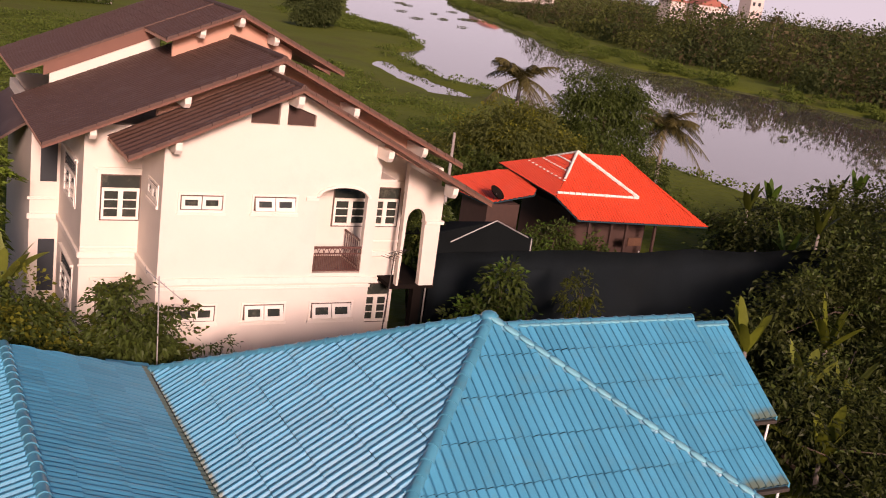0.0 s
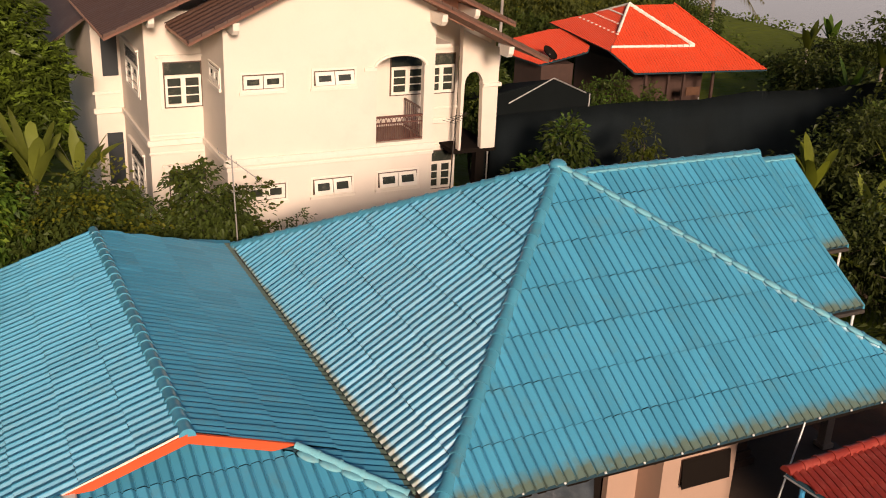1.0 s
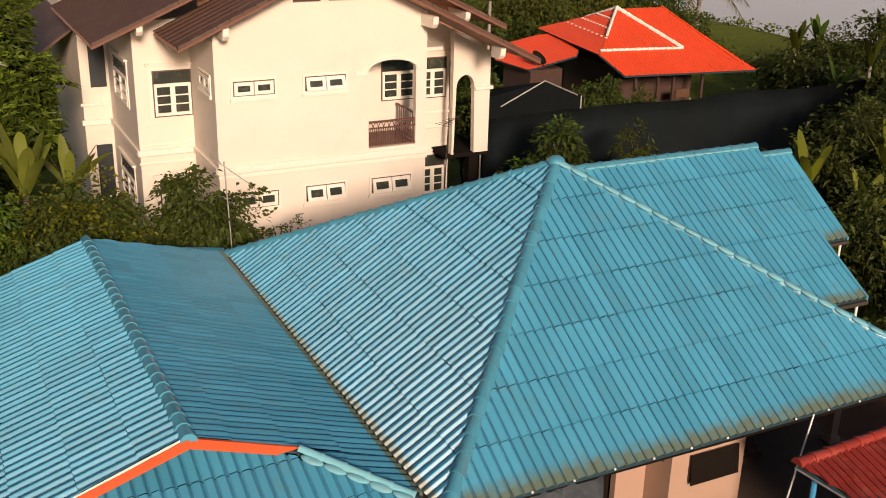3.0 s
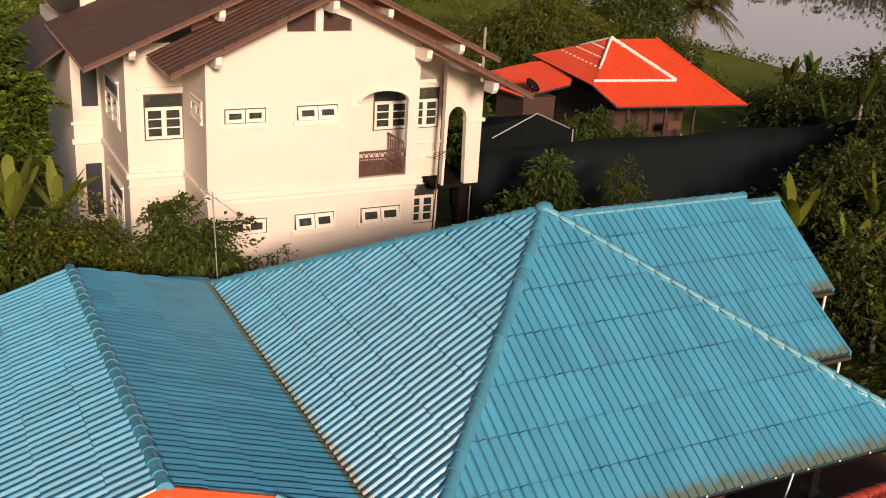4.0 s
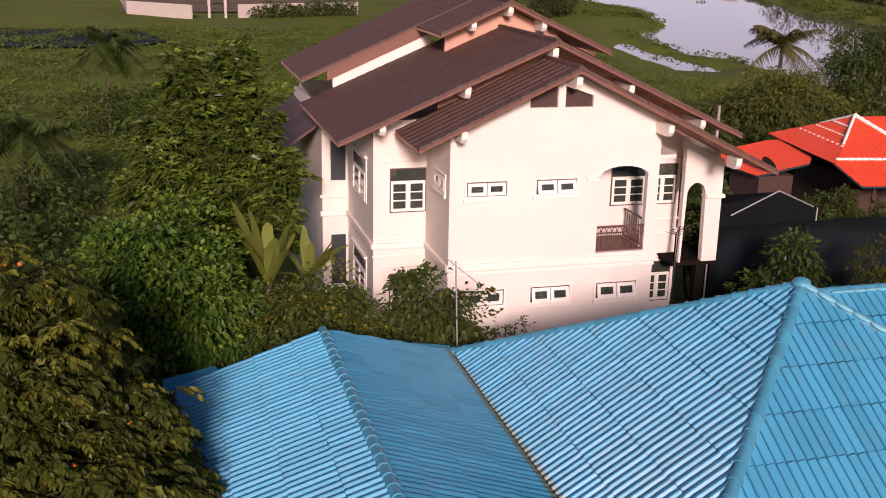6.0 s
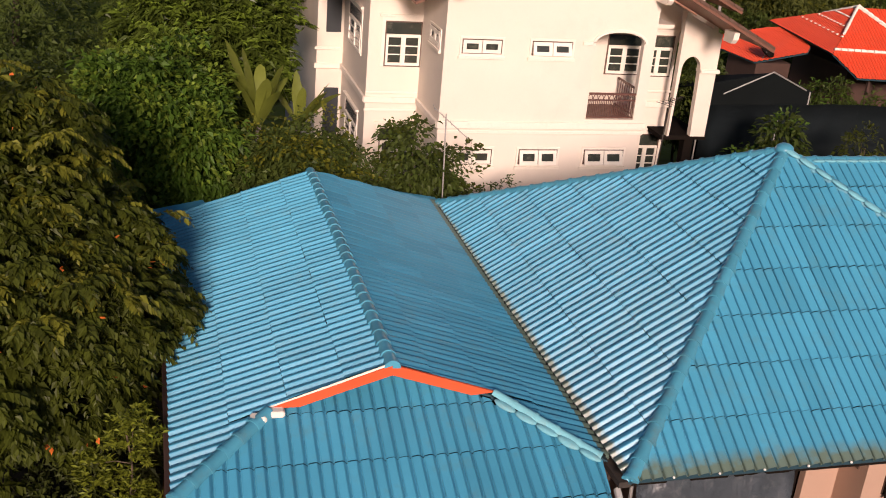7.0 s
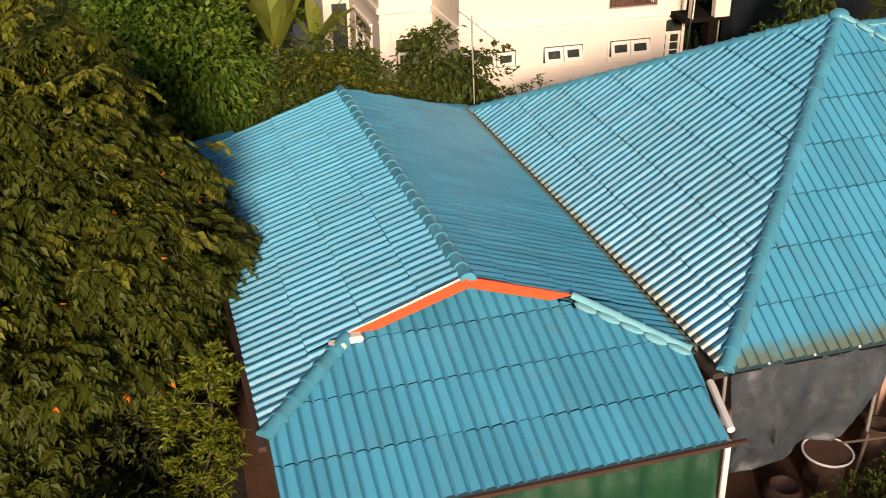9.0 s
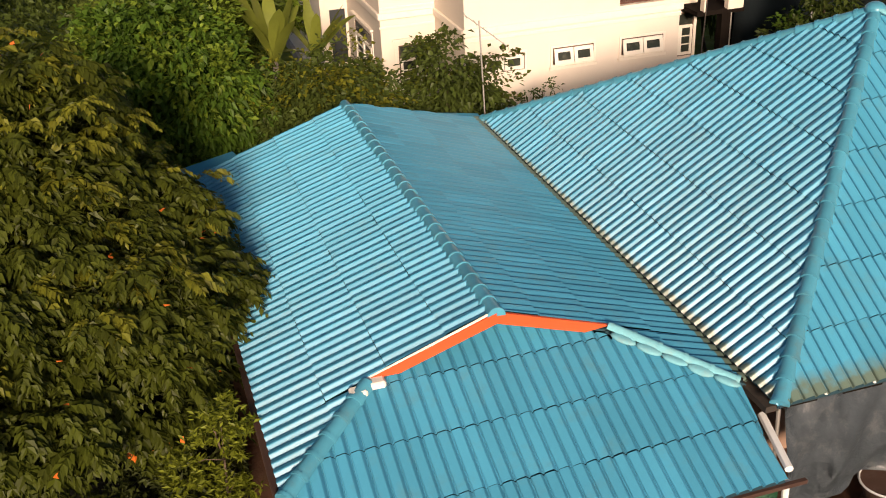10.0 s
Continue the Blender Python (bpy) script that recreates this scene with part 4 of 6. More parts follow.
def trunk(parent, base, top, r0, r1, limbs, mat=None, bend=0.12, seed=1, name="trunk"):
    """A bent, tapered trunk with limbs that reach into the crown."""
    rng = random.Random(seed)
    bm = bmesh.new()
    base, top = Vector(base), Vector(top)
    pts = [base.lerp(top, k / 5) + Vector((rng.uniform(-bend, bend), rng.uniform(-bend, bend), 0)) * (0 if k == 0 else 1) for k in range(6)]
    for k in range(5):
        tube(bm, pts[k], pts[k + 1] + (pts[k + 1] - pts[k]) * 0.04, r0 + (r1 - r0) * k / 5, r0 + (r1 - r0) * (k + 1) / 5, seg=8)
    for q in limbs:
        s = pts[rng.randint(2, 4)]
        q = Vector(q)
        m = s.lerp(q, 0.5) + Vector((0, 0, 0.1 * (q - s).length))
        tube(bm, s, m, r1 * 0.8, r1 * 0.5, seg=6)
        tube(bm, m, q, r1 * 0.5, r1 * 0.15, seg=6)
    return part(name, bm, mat or M_BARK, parent, smooth=True)


def tree(name, at, lobes, label, mat, seed, sprigs=1500, leaves=5, size=0.2, r=0.14, category="tree", tips=None, tip_share=5, tip_floor=None, **kw):
    t = thing(name, at, label, category)
    z = at[2] if len(at) > 2 else 0
    tops = sorted(lobes, key=lambda l: -l[2])
    trunk(t, at, (at[0] * 0.5 + tops[0][0] * 0.5, at[1] * 0.5 + tops[0][1] * 0.5, tops[0][2]), r, r * 0.45, [(l[0], l[1], l[2] + 0.3 * l[5]) for l in lobes], seed=seed)
    crown(t, lobes, sprigs, leaves, size, mat, seed, **kw)
    if tips:
        crown(t, lobes, sprigs // tip_share, leaves, size * 0.9, tips, seed + 1, **{**kw, "inner": 0.93, "hang": -0.3, "droop": 0.25, "name": "young_leaves", "floor": kw.get("floor") if tip_floor is None else tip_floor})
    return t


def fronds(parent, lobes, tips, per_tip, length, mat, seed, pairs=7, sag=0.75, lift=0.45, inner=0.85, rough=0.9, floor=None, name="fronds"):
    """Arching feathered leaves that spring from the ends of twigs and hang down: pairs of leaflets on each."""
    rng = np.random.default_rng(seed)
    np.random.seed(seed)
    p, d = crown_points(lobes, tips, seed, inner, rough)
    if floor is not None:
        p, d = p[p[:, 2] > floor], d[p[:, 2] > floor]
    p, d = np.repeat(p, per_tip, 0), np.repeat(d, per_tip, 0)
    turn = rng.uniform(0, 2 * math.pi, len(p))
    out = np.stack([np.cos(turn), np.sin(turn), np.zeros(len(p))], 1) + d * np.array([0.9, 0.9, 0.2])
    out[:, 2] = 0
    out /= np.linalg.norm(out, axis=1, keepdims=True) + 1e-9
    rise = rng.normal(lift, 0.2, len(p))
    reach = length * rng.uniform(0.7, 1.2, len(p))
    side = np.stack([-out[:, 1], out[:, 0], np.zeros(len(p))], 1)
    pos, way, size = [], [], []
    for j in range(pairs):
        s = 0.18 + 0.82 * j / (pairs - 1)
        c = p + out * (reach * s)[:, None]
        c[:, 2] += reach * (rise * s - sag * s * s)
        along = out.copy()
        along[:, 2] = rise - 2 * sag * s
        for hand in (-1, 1) if j < pairs - 1 else (0,):
            pos.append(c)
            way.append(side * hand * 0.9 + along * 0.75 + np.array([0, 0, -0.25]))
            size.append(reach * 0.29 * (0.65 + 0.5 * math.sin(math.pi * s)))
    return leaf_mesh(name, np.concatenate(pos), np.concatenate(way), np.concatenate(size), mat, parent, width=0.6, droop=0.2)


# large tree overhanging the annex
near_lobes = [(-9.6, 6.0, 4.4, 2.2, 2.5, 2.5), (-7.9, 6.4, 3.6, 1.4, 1.6, 1.3), (-9.9, 9.2, 4.0, 2.0, 2.2, 2.0), (-8.3, 4.4, 3.2, 1.4, 1.5, 1.5), (-11.5, 6.5, 4.2, 2.2, 2.6, 2.4), (-9.9, 7.2, 5.9, 1.6, 1.7, 1.2), (-10.4, 3.6, 3.4, 1.8, 1.8, 1.8), (-7.0, 5.4, 3.5, 0.7, 0.6, 0.5)]
big = tree("tree", (-9.3, 6.8, 0), near_lobes, "large drooping dark-green tree with a few orange blossoms", M_LEAF_OLIVE, 11, sprigs=4200, leaves=10, size=0.18, r=0.24, droop=0.4, hang=0.15, width=0.4, inner=0.66, rough=0.7, clump=0.1, whorl=True)
fronds(big, near_lobes, 2000, 7, 0.5, M_LEAF_OLIVE, 12, rough=0.7)
# brighter leaf colour above 4.4 m only, painting the light on the crown's top
fronds(big, near_lobes, 900, 6, 0.45, M_LEAF_WARM, 13, inner=0.95, floor=4.4, name="young_fronds")
np.random.seed(5)
p, d = crown_points(near_lobes, 260, 3, 0.98, 0.6)
leaf_mesh("blossom", p + d * 0.12, d, 0.12, M_FLOWER, big, width=0.8, droop=0.1)
# pair of conical trees beside the white house
tree("tree", (-4.5, 20.6, 0), [(-4.35, 20.6, 8.2, 0.65, 0.7, 1.6), (-4.3, 20.4, 6.6, 1.2, 1.2, 1.6), (-4.2, 20.5, 4.6, 1.6, 1.5, 1.8), (-3.7, 20.3, 5.4, 1.1, 1.1, 1.3)], "tall conical green tree with bright young leaf tips", M_LEAF_CONE, 21, tips=M_LEAF_BRIGHT, tip_share=2, sprigs=800, leaves=13, size=0.30, droop=0.35, width=0.36, hang=0.1, rough=1.0, inner=0.72, clump=0.07, whorl=True)
tree("tree", (-6.1, 20.2, 0), [(-5.9, 20.2, 8.1, 0.65, 0.7, 1.6), (-6.0, 20.2, 6.4, 1.2, 1.2, 1.6), (-6.4, 20.0, 5.0, 1.4, 1.4, 1.8), (-6.7, 19.8, 6.6, 0.7, 0.8, 1.3), (-5.6, 20.0, 4.6, 1.4, 1.3, 1.8)], "tall conical green tree growing beside its twin", M_LEAF_CONE, 22, tips=M_LEAF_BRIGHT, tip_share=2, sprigs=800, leaves=13, size=0.30, droop=0.35, width=0.36, hang=0.1, rough=1.0, inner=0.72, clump=0.07, whorl=True)
# round light-green tree
tree("tree", (-6.8, 14.6, 0), [(-6.8, 14.6, 4.3, 1.7, 1.6, 1.9), (-5.9, 14.2, 3.6, 1.2, 1.2, 1.6), (-7.7, 14.7, 3.9, 1.2, 1.3, 1.6), (-6.2, 14.0, 2.6, 1.3, 1.2, 1.5)], "rounded fresh-green fruit tree", M_LEAF_FRESH, 31, tips=M_LEAF_BRIGHT, tip_share=2, sprigs=620, leaves=26, size=0.21, droop=0.35, hang=0.15, width=0.6, inner=0.7, rough=0.8, clump=0.2)
# bushes between the two houses
tree("bush", (-0.2, 13.9, 0), [(-0.2, 13.9, 3.4, 1.0, 1.0, 1.2), (0.6, 13.8, 2.7, 0.9, 0.9, 1.1), (-0.9, 14.0, 2.3, 0.7, 0.8, 0.9), (0.2, 13.9, 2.0, 1.2, 1.0, 1.4)], "loose dark-green shrub against the white house", M_LEAF_DARK, 41, tips=M_LEAF_OLIVE, sprigs=250, leaves=30, size=0.17, r=0.07, category="bush", rough=1.0, width=0.65, clump=0.17)
tree("bush", (-3.1, 14.2, 0), [(-3.1, 14.2, 3.3, 1.3, 1.1, 1.2), (-2.2, 14.3, 2.9, 0.9, 0.9, 0.9), (-4.1, 13.8, 2.8, 1.1, 1.1, 1.1), (-3.0, 13.6, 2.2, 1.6, 1.1, 1.4)], "mixed olive-green shrub behind the annex roof", M_LEAF_DARK, 42, tips=M_LEAF_WARM, sprigs=330, leaves=30, size=0.17, r=0.07, category="bush", rough=1.0, width=0.65, clump=0.2)
tree("bush", (2.3, 13.6, 0), [(2.3, 13.6, 2.75, 0.45, 0.3, 0.3), (1.9, 13.6, 2.6, 0.3, 0.3, 0.4), (2.2, 13.6, 2.0, 0.5, 0.4, 0.6)], "thin shrub showing over the blue roof", M_LEAF_DARK, 43, sprigs=90, leaves=5, size=0.14, r=0.04, category="bush")
# lime shrub by the annex wall
tree("bush", (-7.4, 2.3, 0), [(-7.15, 2.2, 3.0, 0.38, 0.4, 0.6), (-7.7, 2.3, 2.3, 0.4, 0.4, 0.5), (-7.1, 2.2, 1.9, 0.4, 0.4, 0.5), (-7.5, 2.2, 1.2, 0.6, 0.5, 0.7)], "yellow-green croton shrub beside the annex wall", M_LEAF_LIME, 51, sprigs=230, leaves=11, size=0.12, r=0.03, category="bush", droop=0.15, hang=-0.25, rough=0.8, inner=0.3, clump=0.04, whorl=True)
tree("bush", (-9.0, 0.9, 0), [(-8.8, 0.9, 1.3, 0.7, 0.5, 0.5), (-9.6, 0.8, 1.3, 0.6, 0.5, 0.5)], "low yellow-green hedge plant", M_LEAF_LIME, 52, sprigs=260, leaves=6, size=0.2, r=0.04, category="bush", droop=0.1)
tree("bush", (2.2, -0.9, 0), [(2.4, -0.7, 0.45, 0.9, 0.5, 0.55), (1.2, -0.8, 0.3, 0.8, 0.5, 0.45), (3.4, -0.6, 0.45, 0.8, 0.6, 0.6), (4.4, -0.7, 0.4, 0.8, 0.6, 0.55)], "weedy yellow-green plants in front of the tarpaulin", M_LEAF_DARK, 53, tips=M_LEAF_LIME, sprigs=420, leaves=5, size=0.14, r=0.03, category="bush", droop=0.2)
tree("bush", (-11.0, 1.5, 0), [(-10.6, 2.0, 0.8, 2.4, 2.2, 0.9), (-11.5, 12.0, 1.6, 2.5, 3.0, 1.8), (-8.0, 11.6, 1.6, 1.5, 1.8, 1.7)], "dark undergrowth below the large tree", M_LEAF_SHADE, 54, sprigs=2200, leaves=5, size=0.2, r=0.05, category="bush", floor=0.0)

tree("bush", (-8.4, 3.2, 0), [(-8.3, 3.2, 0.9, 1.0, 1.4, 0.9), (-7.5, 4.6, 0.9, 0.7, 1.6, 0.9), (-8.9, 1.9, 0.6, 0.8, 0.9, 0.6)], "dark leafy undergrowth beside the annex wall", M_LEAF_SHADE, 55, sprigs=520, leaves=7, size=0.18, r=0.03, category="bush", floor=0.0)


def blade(bm, base, way, length, width, sag, fold=0.25, seg=8, tear=0.0, rng=random):
    """One long arching leaf with a folded midrib."""
    base, way = Vector(base), Vector(way).normalized()
    side = way.cross(Vector((0, 0, 1)))
    side = side.normalized() if side.length > 0.05 else Vector((1, 0, 0))
    rows = []
    for k in range(seg + 1):
        t = k / seg
        c = base + way * length * t - Vector((0, 0, 1)) * sag * length * t * t
        w = width * (math.sin(math.pi * min(1, 0.08 + 0.92 * t)) ** 0.6) * (1 - tear * rng.random())
        rows.append([bm.verts.new(c - side * w / 2 + Vector((0, 0, fold * w / 2))), bm.verts.new(c), bm.verts.new(c + side * w / 2 + Vector((0, 0, fold * w / 2)))])
    for a, b in zip(rows, rows[1:]):
        for k in range(2):
            bm.faces.new((a[k], a[k + 1], b[k + 1], b[k]))


def banana(at, height, label, seed, count=8, size=1.7, mat=None, group=""):
    rng = random.Random(seed)
    t = thing("banana_plant", at, label, "banana plant", group)
    bm = bmesh.new()
    top = Vector(at) + Vector((0, 0, height))
    tube(bm, at, top, 0.13, 0.07, seg=9)
    part("stem", bm, M_PALE_BARK, t, smooth=True)
    for k in range(count):
        a = 2 * math.pi * k / count + rng.uniform(-0.4, 0.4)
        el = rng.uniform(0.5, 2.6) if k % 2 else rng.uniform(1.5, 4.5)
        bm = bmesh.new()
        blade(bm, top - Vector((0, 0, 0.1)), (math.cos(a), math.sin(a), el), size * rng.uniform(0.8, 1.15), size * 0.2, rng.uniform(0.05, 0.35), tear=0.25, rng=rng)
        part("leaf", bm, mat or M_LEAF_BANANA, t, smooth=True)
    return t


banana((-4.1, 15.3, 0), 4.0, "banana plant with tall upright yellow-green leaves", 3, count=11, size=2.3)
banana((-2.9, 16.4, 0), 3.7, "banana plant with broad leaves near the white house", 4, count=8, size=1.8)


def palm(at, height, label, seed, fronds=16, length=2.4, lean=(0.3, 0.1), mat=None):
    rng = random.Random(seed)
    t = thing("palm_tree", at, label, "palm tree")
    top = Vector(at) + Vector((lean[0], lean[1], height))
    trunk(t, at, top, 0.17, 0.12, [], M_PALE_BARK if mat is None else M_BARK, 0.05, seed)
    for k in range(fronds):
        a = 2 * math.pi * k / fronds + rng.uniform(-0.2, 0.2)
        el = rng.uniform(-0.5, 1.5)
        d = Vector((math.cos(a), math.sin(a), el)).normalized()
        L, sag = length * rng.uniform(0.8, 1.1), rng.uniform(0.35, 0.75)
        bm = bmesh.new()
        pts = [top + d * L * s - Vector((0, 0, 1)) * sag * L * s * s for s in [j / 14 for j in range(15)]]
        for p0, p1 in zip(pts, pts[1:]):
            tube(bm, p0, p1, 0.02, 0.015, seg=3)
        side = d.cross(Vector((0, 0, 1))).normalized()
        for j in range(1, 15):
            for s in (-1, 1):
                for off in (0.0, 0.5):
                    c = pts[j - 1].lerp(pts[j], off)
                    ll = L * 0.28 * math.sin(math.pi * (0.15 + 0.8 * j / 15))
                    e = c + side * s * ll + (pts[j] - pts[j - 1]).normalized() * ll * 0.5 - Vector((0, 0, ll * rng.uniform(0.3, 0.8)))
                    w = (pts[j] - pts[j - 1]).normalized() * 0.06
                    bm.faces.new([bm.verts.new(q) for q in (c - w, c + w, e)])
        part("frond", bm, mat or M_LEAF_PALM, t)
    return t


palm((42.2, 45.5, -0.4), 5.3, "coconut palm with yellowing hanging fronds on the river bank", 7, fronds=30, length=3.3)
palm((29.5, 45.0, 0), 7.3, "coconut palm rising above the bank trees", 8, fronds=18, length=3.1)
palm((-9.9, 62.0, 0), 6.0, "old coconut palm with drooping brown fronds in the field", 9, fronds=30, length=3.0, mat=M_LEAF_DARK)
palm((-13.0, 40.0, 0), 4.0, "shaggy palm at the edge of the field", 10, fronds=30, length=2.8, mat=M_LEAF_DARK)
# trees on the near bank, behind the red roof
tree("tree", (29.0, 42.5, 0), [(28.8, 42.5, 4.3, 2.1, 2.2, 1.8), (26.8, 41.0, 4.0, 2.0, 2.1, 1.9), (30.6, 43.5, 3.7, 1.5, 1.7, 1.5), (26.2, 43.0, 2.8, 2.6, 2.0, 2.2), (30.0, 41.0, 2.8, 2.6, 2.0, 2.2)], "dense olive-green tree behind the red roof", M_LEAF_FAR_OLIVE, 61, tips=M_LEAF_WARM, tip_share=3, sprigs=620, leaves=38, width=0.5, clump=0.4, rough=0.9, size=0.24, r=0.2)
tree("tree", (36.5, 44.5, 0), [(36.3, 44.5, 6.9, 2.6, 2.4, 1.5), (38.2, 45.0, 5.8, 1.5, 1.6, 1.3), (33.9, 44.0, 5.6, 1.8, 1.8, 1.8), (36.5, 44.3, 4.0, 2.8, 2.2, 1.4)], "spreading dark-green tree on the bank with open limbs", M_LEAF_DARK, 62, sprigs=460, leaves=36, width=0.5, clump=0.36, rough=0.9, size=0.23, r=0.22, inner=0.7)
tree("tree", (33.0, 40.0, 0), [(33.0, 40.0, 1.8, 3.0, 2.2, 1.9), (29.0, 38.0, 1.6, 3.0, 2.0, 1.8), (37.5, 42.0, 1.6, 2.6, 2.2, 1.6), (24.5, 39.5, 1.7, 2.8, 2.0, 1.8)], "low scrub growing behind the red house", M_LEAF_DARK, 63, sprigs=2200, leaves=5, size=0.34, r=0.1, floor=0.0)
# grove on the right
grove = [(33, 27, 3.4), (36, 28.5, 3.4), (39.5, 27.5, 3.8), (43, 29, 3.8), (35, 24, 3.0), (31, 22, 2.4), (40.5, 24, 3.4), (46, 27, 4.2)]
for k, (x, y, h) in enumerate(grove):
    banana((x, y, 0), h + 0.1, "banana plant in the dark grove by the river", 70 + k, count=8, size=1.9, mat=M_LEAF_FRESH if k % 2 else M_LEAF_OLIVE, group="bananas in the grove")
tree("tree", (36, 26, 0), [(34, 26.5, 1.8, 3, 2.5, 2.0), (38, 27, 2.2, 3, 2.5, 2.2), (43, 27, 2.6, 3.2, 2.5, 2.4), (31.5, 24, 1.6, 2.5, 2.2, 1.8), (47, 26, 2.6, 3, 2.5, 2.6), (41, 22, 2.4, 3, 2.6, 2.4)], "dense dark-green thicket by the river", M_LEAF_SHADE, 64, tips=M_LEAF_DARK, sprigs=1050, leaves=34, width=0.5, clump=0.35, rough=0.9, size=0.28, r=0.15, floor=0.0)
tree("tree", (27, 14, 0), [(25.5, 14.5, 2.2, 2.4, 2.2, 2.4), (28.5, 14.5, 3.2, 2.6, 2.4, 2.6), (22.5, 13.5, 1.8, 2.2, 2.0, 2.0), (26.0, 10.5, 1.4, 2.6, 2.4, 1.8), (21.0, 9.5, 1.2, 2.4, 2.2, 1.6), (31.5, 16, 3.2, 2.4, 2.4, 2.8)], "tangled dark trees beyond the blue wing", M_LEAF_SHADE, 65, tips=M_LEAF_DARK, sprigs=1050, leaves=34, width=0.5, clump=0.35, rough=0.9, size=0.23, r=0.15, floor=0.0)
tree("tree", (18.6, 8.0, 0), [(18.4, 8.6, 1.3, 1.8, 1.8, 1.6), (20.0, 6.0, 1.0, 2.0, 1.8, 1.4), (17.0, 4.0, 0.8, 1.8, 1.6, 1.1), (21.0, 3.0, 0.9, 2.2, 1.8, 1.2), (16.0, 10.8, 1.4, 1.8, 1.5, 1.6)], "leafy dark undergrowth behind the house", M_LEAF_SHADE, 66, tips=M_LEAF_DARK, sprigs=650, leaves=20, width=0.5, clump=0.35, rough=0.8, size=0.22, r=0.08, floor=0.0)
for k, (x, y, h) in enumerate(((20.6, 10.6, 1.5), (21.8, 10.0, 1.2), (23.4, 12.4, 2.2), (16.8, 10.4, 1.2), (19.4, 12.2, 2.4), (18.2, 7.4, 0.9))):
    banana((x, y, 0), h, "banana plant with yellowing leaves behind the blue wing", 90 + k, count=7, size=2.1, mat=M_LEAF_BANANA if k < 2 else M_LEAF_LIME, group="bananas behind the wing")
tree("bush", (20.6, 25.6, 0), [(20.6, 25.6, 2.2, 1.0, 0.9, 0.9), (22.2, 25.2, 1.6, 1.0, 0.9, 0.9), (19.4, 25.8, 1.6, 0.9, 0.9, 0.9), (23.6, 25.0, 1.1, 0.9, 0.8, 0.8)], "leafy green shrub before the red house", M_LEAF_DARK, 69, tips=M_LEAF_FRESH, sprigs=520, leaves=6, size=0.26, r=0.05, category="bush", rough=0.6)
tree("bush", (12.2, 22.4, 0), [(12.2, 22.4, 3.0, 1.4, 1.4, 1.9), (11.6, 25.0, 3.2, 1.4, 1.4, 2.0)], "dark shrub beside the veranda", M_LEAF_DARK, 70, sprigs=900, leaves=6, size=0.26, r=0.06, category="bush", rough=0.6)
# plants before the net
tree("bush", (12.0, 16.0, 0), [(12.2, 16.0, 3.4, 0.7, 0.7, 0.9), (11.6, 15.8, 2.5, 1.1, 0.9, 0.9), (10.4, 15.2, 1.9, 1.2, 0.9, 1.0), (12.4, 15.6, 1.8, 0.9, 0.9, 1.0)], "leafy young tree in front of the black net", M_LEAF_DARK, 67, tips=M_LEAF_FRESH, sprigs=260, leaves=14, size=0.24, width=0.5, clump=0.16, r=0.06, category="bush", rough=0.6)
tree("bush", (15.4, 16.2, 0), [(15.3, 16.2, 3.1, 0.7, 0.6, 0.8), (15.6, 16.2, 2.2, 0.8, 0.6, 0.8)], "sparse olive sapling in front of the black net", M_LEAF_OLIVE, 68, sprigs=170, leaves=5, size=0.18, r=0.04, category="bush", inner=0.3)

# ---- black net fence and shade frame ----
net = thing("shade_net_fence", (20, 19.2, 0), "tall fence of black shade netting on thin posts", "fence")
bm = bmesh.new()
cols = [11.0 + 0.5 * k for k in range(39)]
gridv = [[bm.verts.new((x, 19.0 + 0.08 * math.sin(x * 1.3 + z) + 0.05 * math.sin(x * 3.7), z)) for z in (0.0, 1.0, 2.0, 3.0, 3.78 + 0.05 * math.sin(x * 0.9))] for x in cols]
for a, b in zip(gridv, gridv[1:]):
    for k in range(4):
        bm.faces.new((a[k], b[k], b[k + 1], a[k + 1]))
bmesh.ops.solidify(bm, geom=bm.faces[:], thickness=0.015)
part("net", bm, M_SHADOWNET, net, smooth=True)
for x in range(11, 31, 3):
    part("post", tube(bmesh.new(), (x, 19.12, 0), (x, 19.12, 3.75), 0.03), M_STEEL, net)
M_SHELTER = material("dense_black_net", (0.007, 0.009, 0.009), rough=0.95, spec=0.05, vary=0.3, scale=0.8, fine=15)
shade = thing("shade_shelter", (12.8, 20.5, 0), "low shelter of black netting over a thin pitched frame", "shelter")
bm = bmesh.new()
prism(bm, [(11.2, 19.2, 4.35), (13.5, 19.2, 4.82), (15.2, 19.2, 4.2), (15.2, 23.0, 3.2), (13.5, 23.0, 3.8), (11.2, 23.0, 3.3)], (0, 0, -0.02))
part("net", bm, M_SHELTER, shade)
bm = bmesh.new()
prism(bm, [(10.9, 19.25, 0), (15.2, 19.25, 0), (15.2, 19.25, 4.2), (13.5, 19.25, 4.8), (10.9, 19.25, 4.35)], (0, 0.02, 0))
part("net", bm, M_SHELTER, shade)
for a, b in (((11.75, 19.15, 4.08), (13.5, 19.15, 4.86)), ((13.5, 19.15, 4.86), (14.9, 19.15, 4.25))):
    part("rafter", tube(bmesh.new(), a, b, 0.025), M_STEEL, shade)
for x in (11.2, 15.1):
    part("post", tube(bmesh.new(), (x, 19.2, 0), (x, 19.2, 4.2), 0.03), M_STEEL, shade)

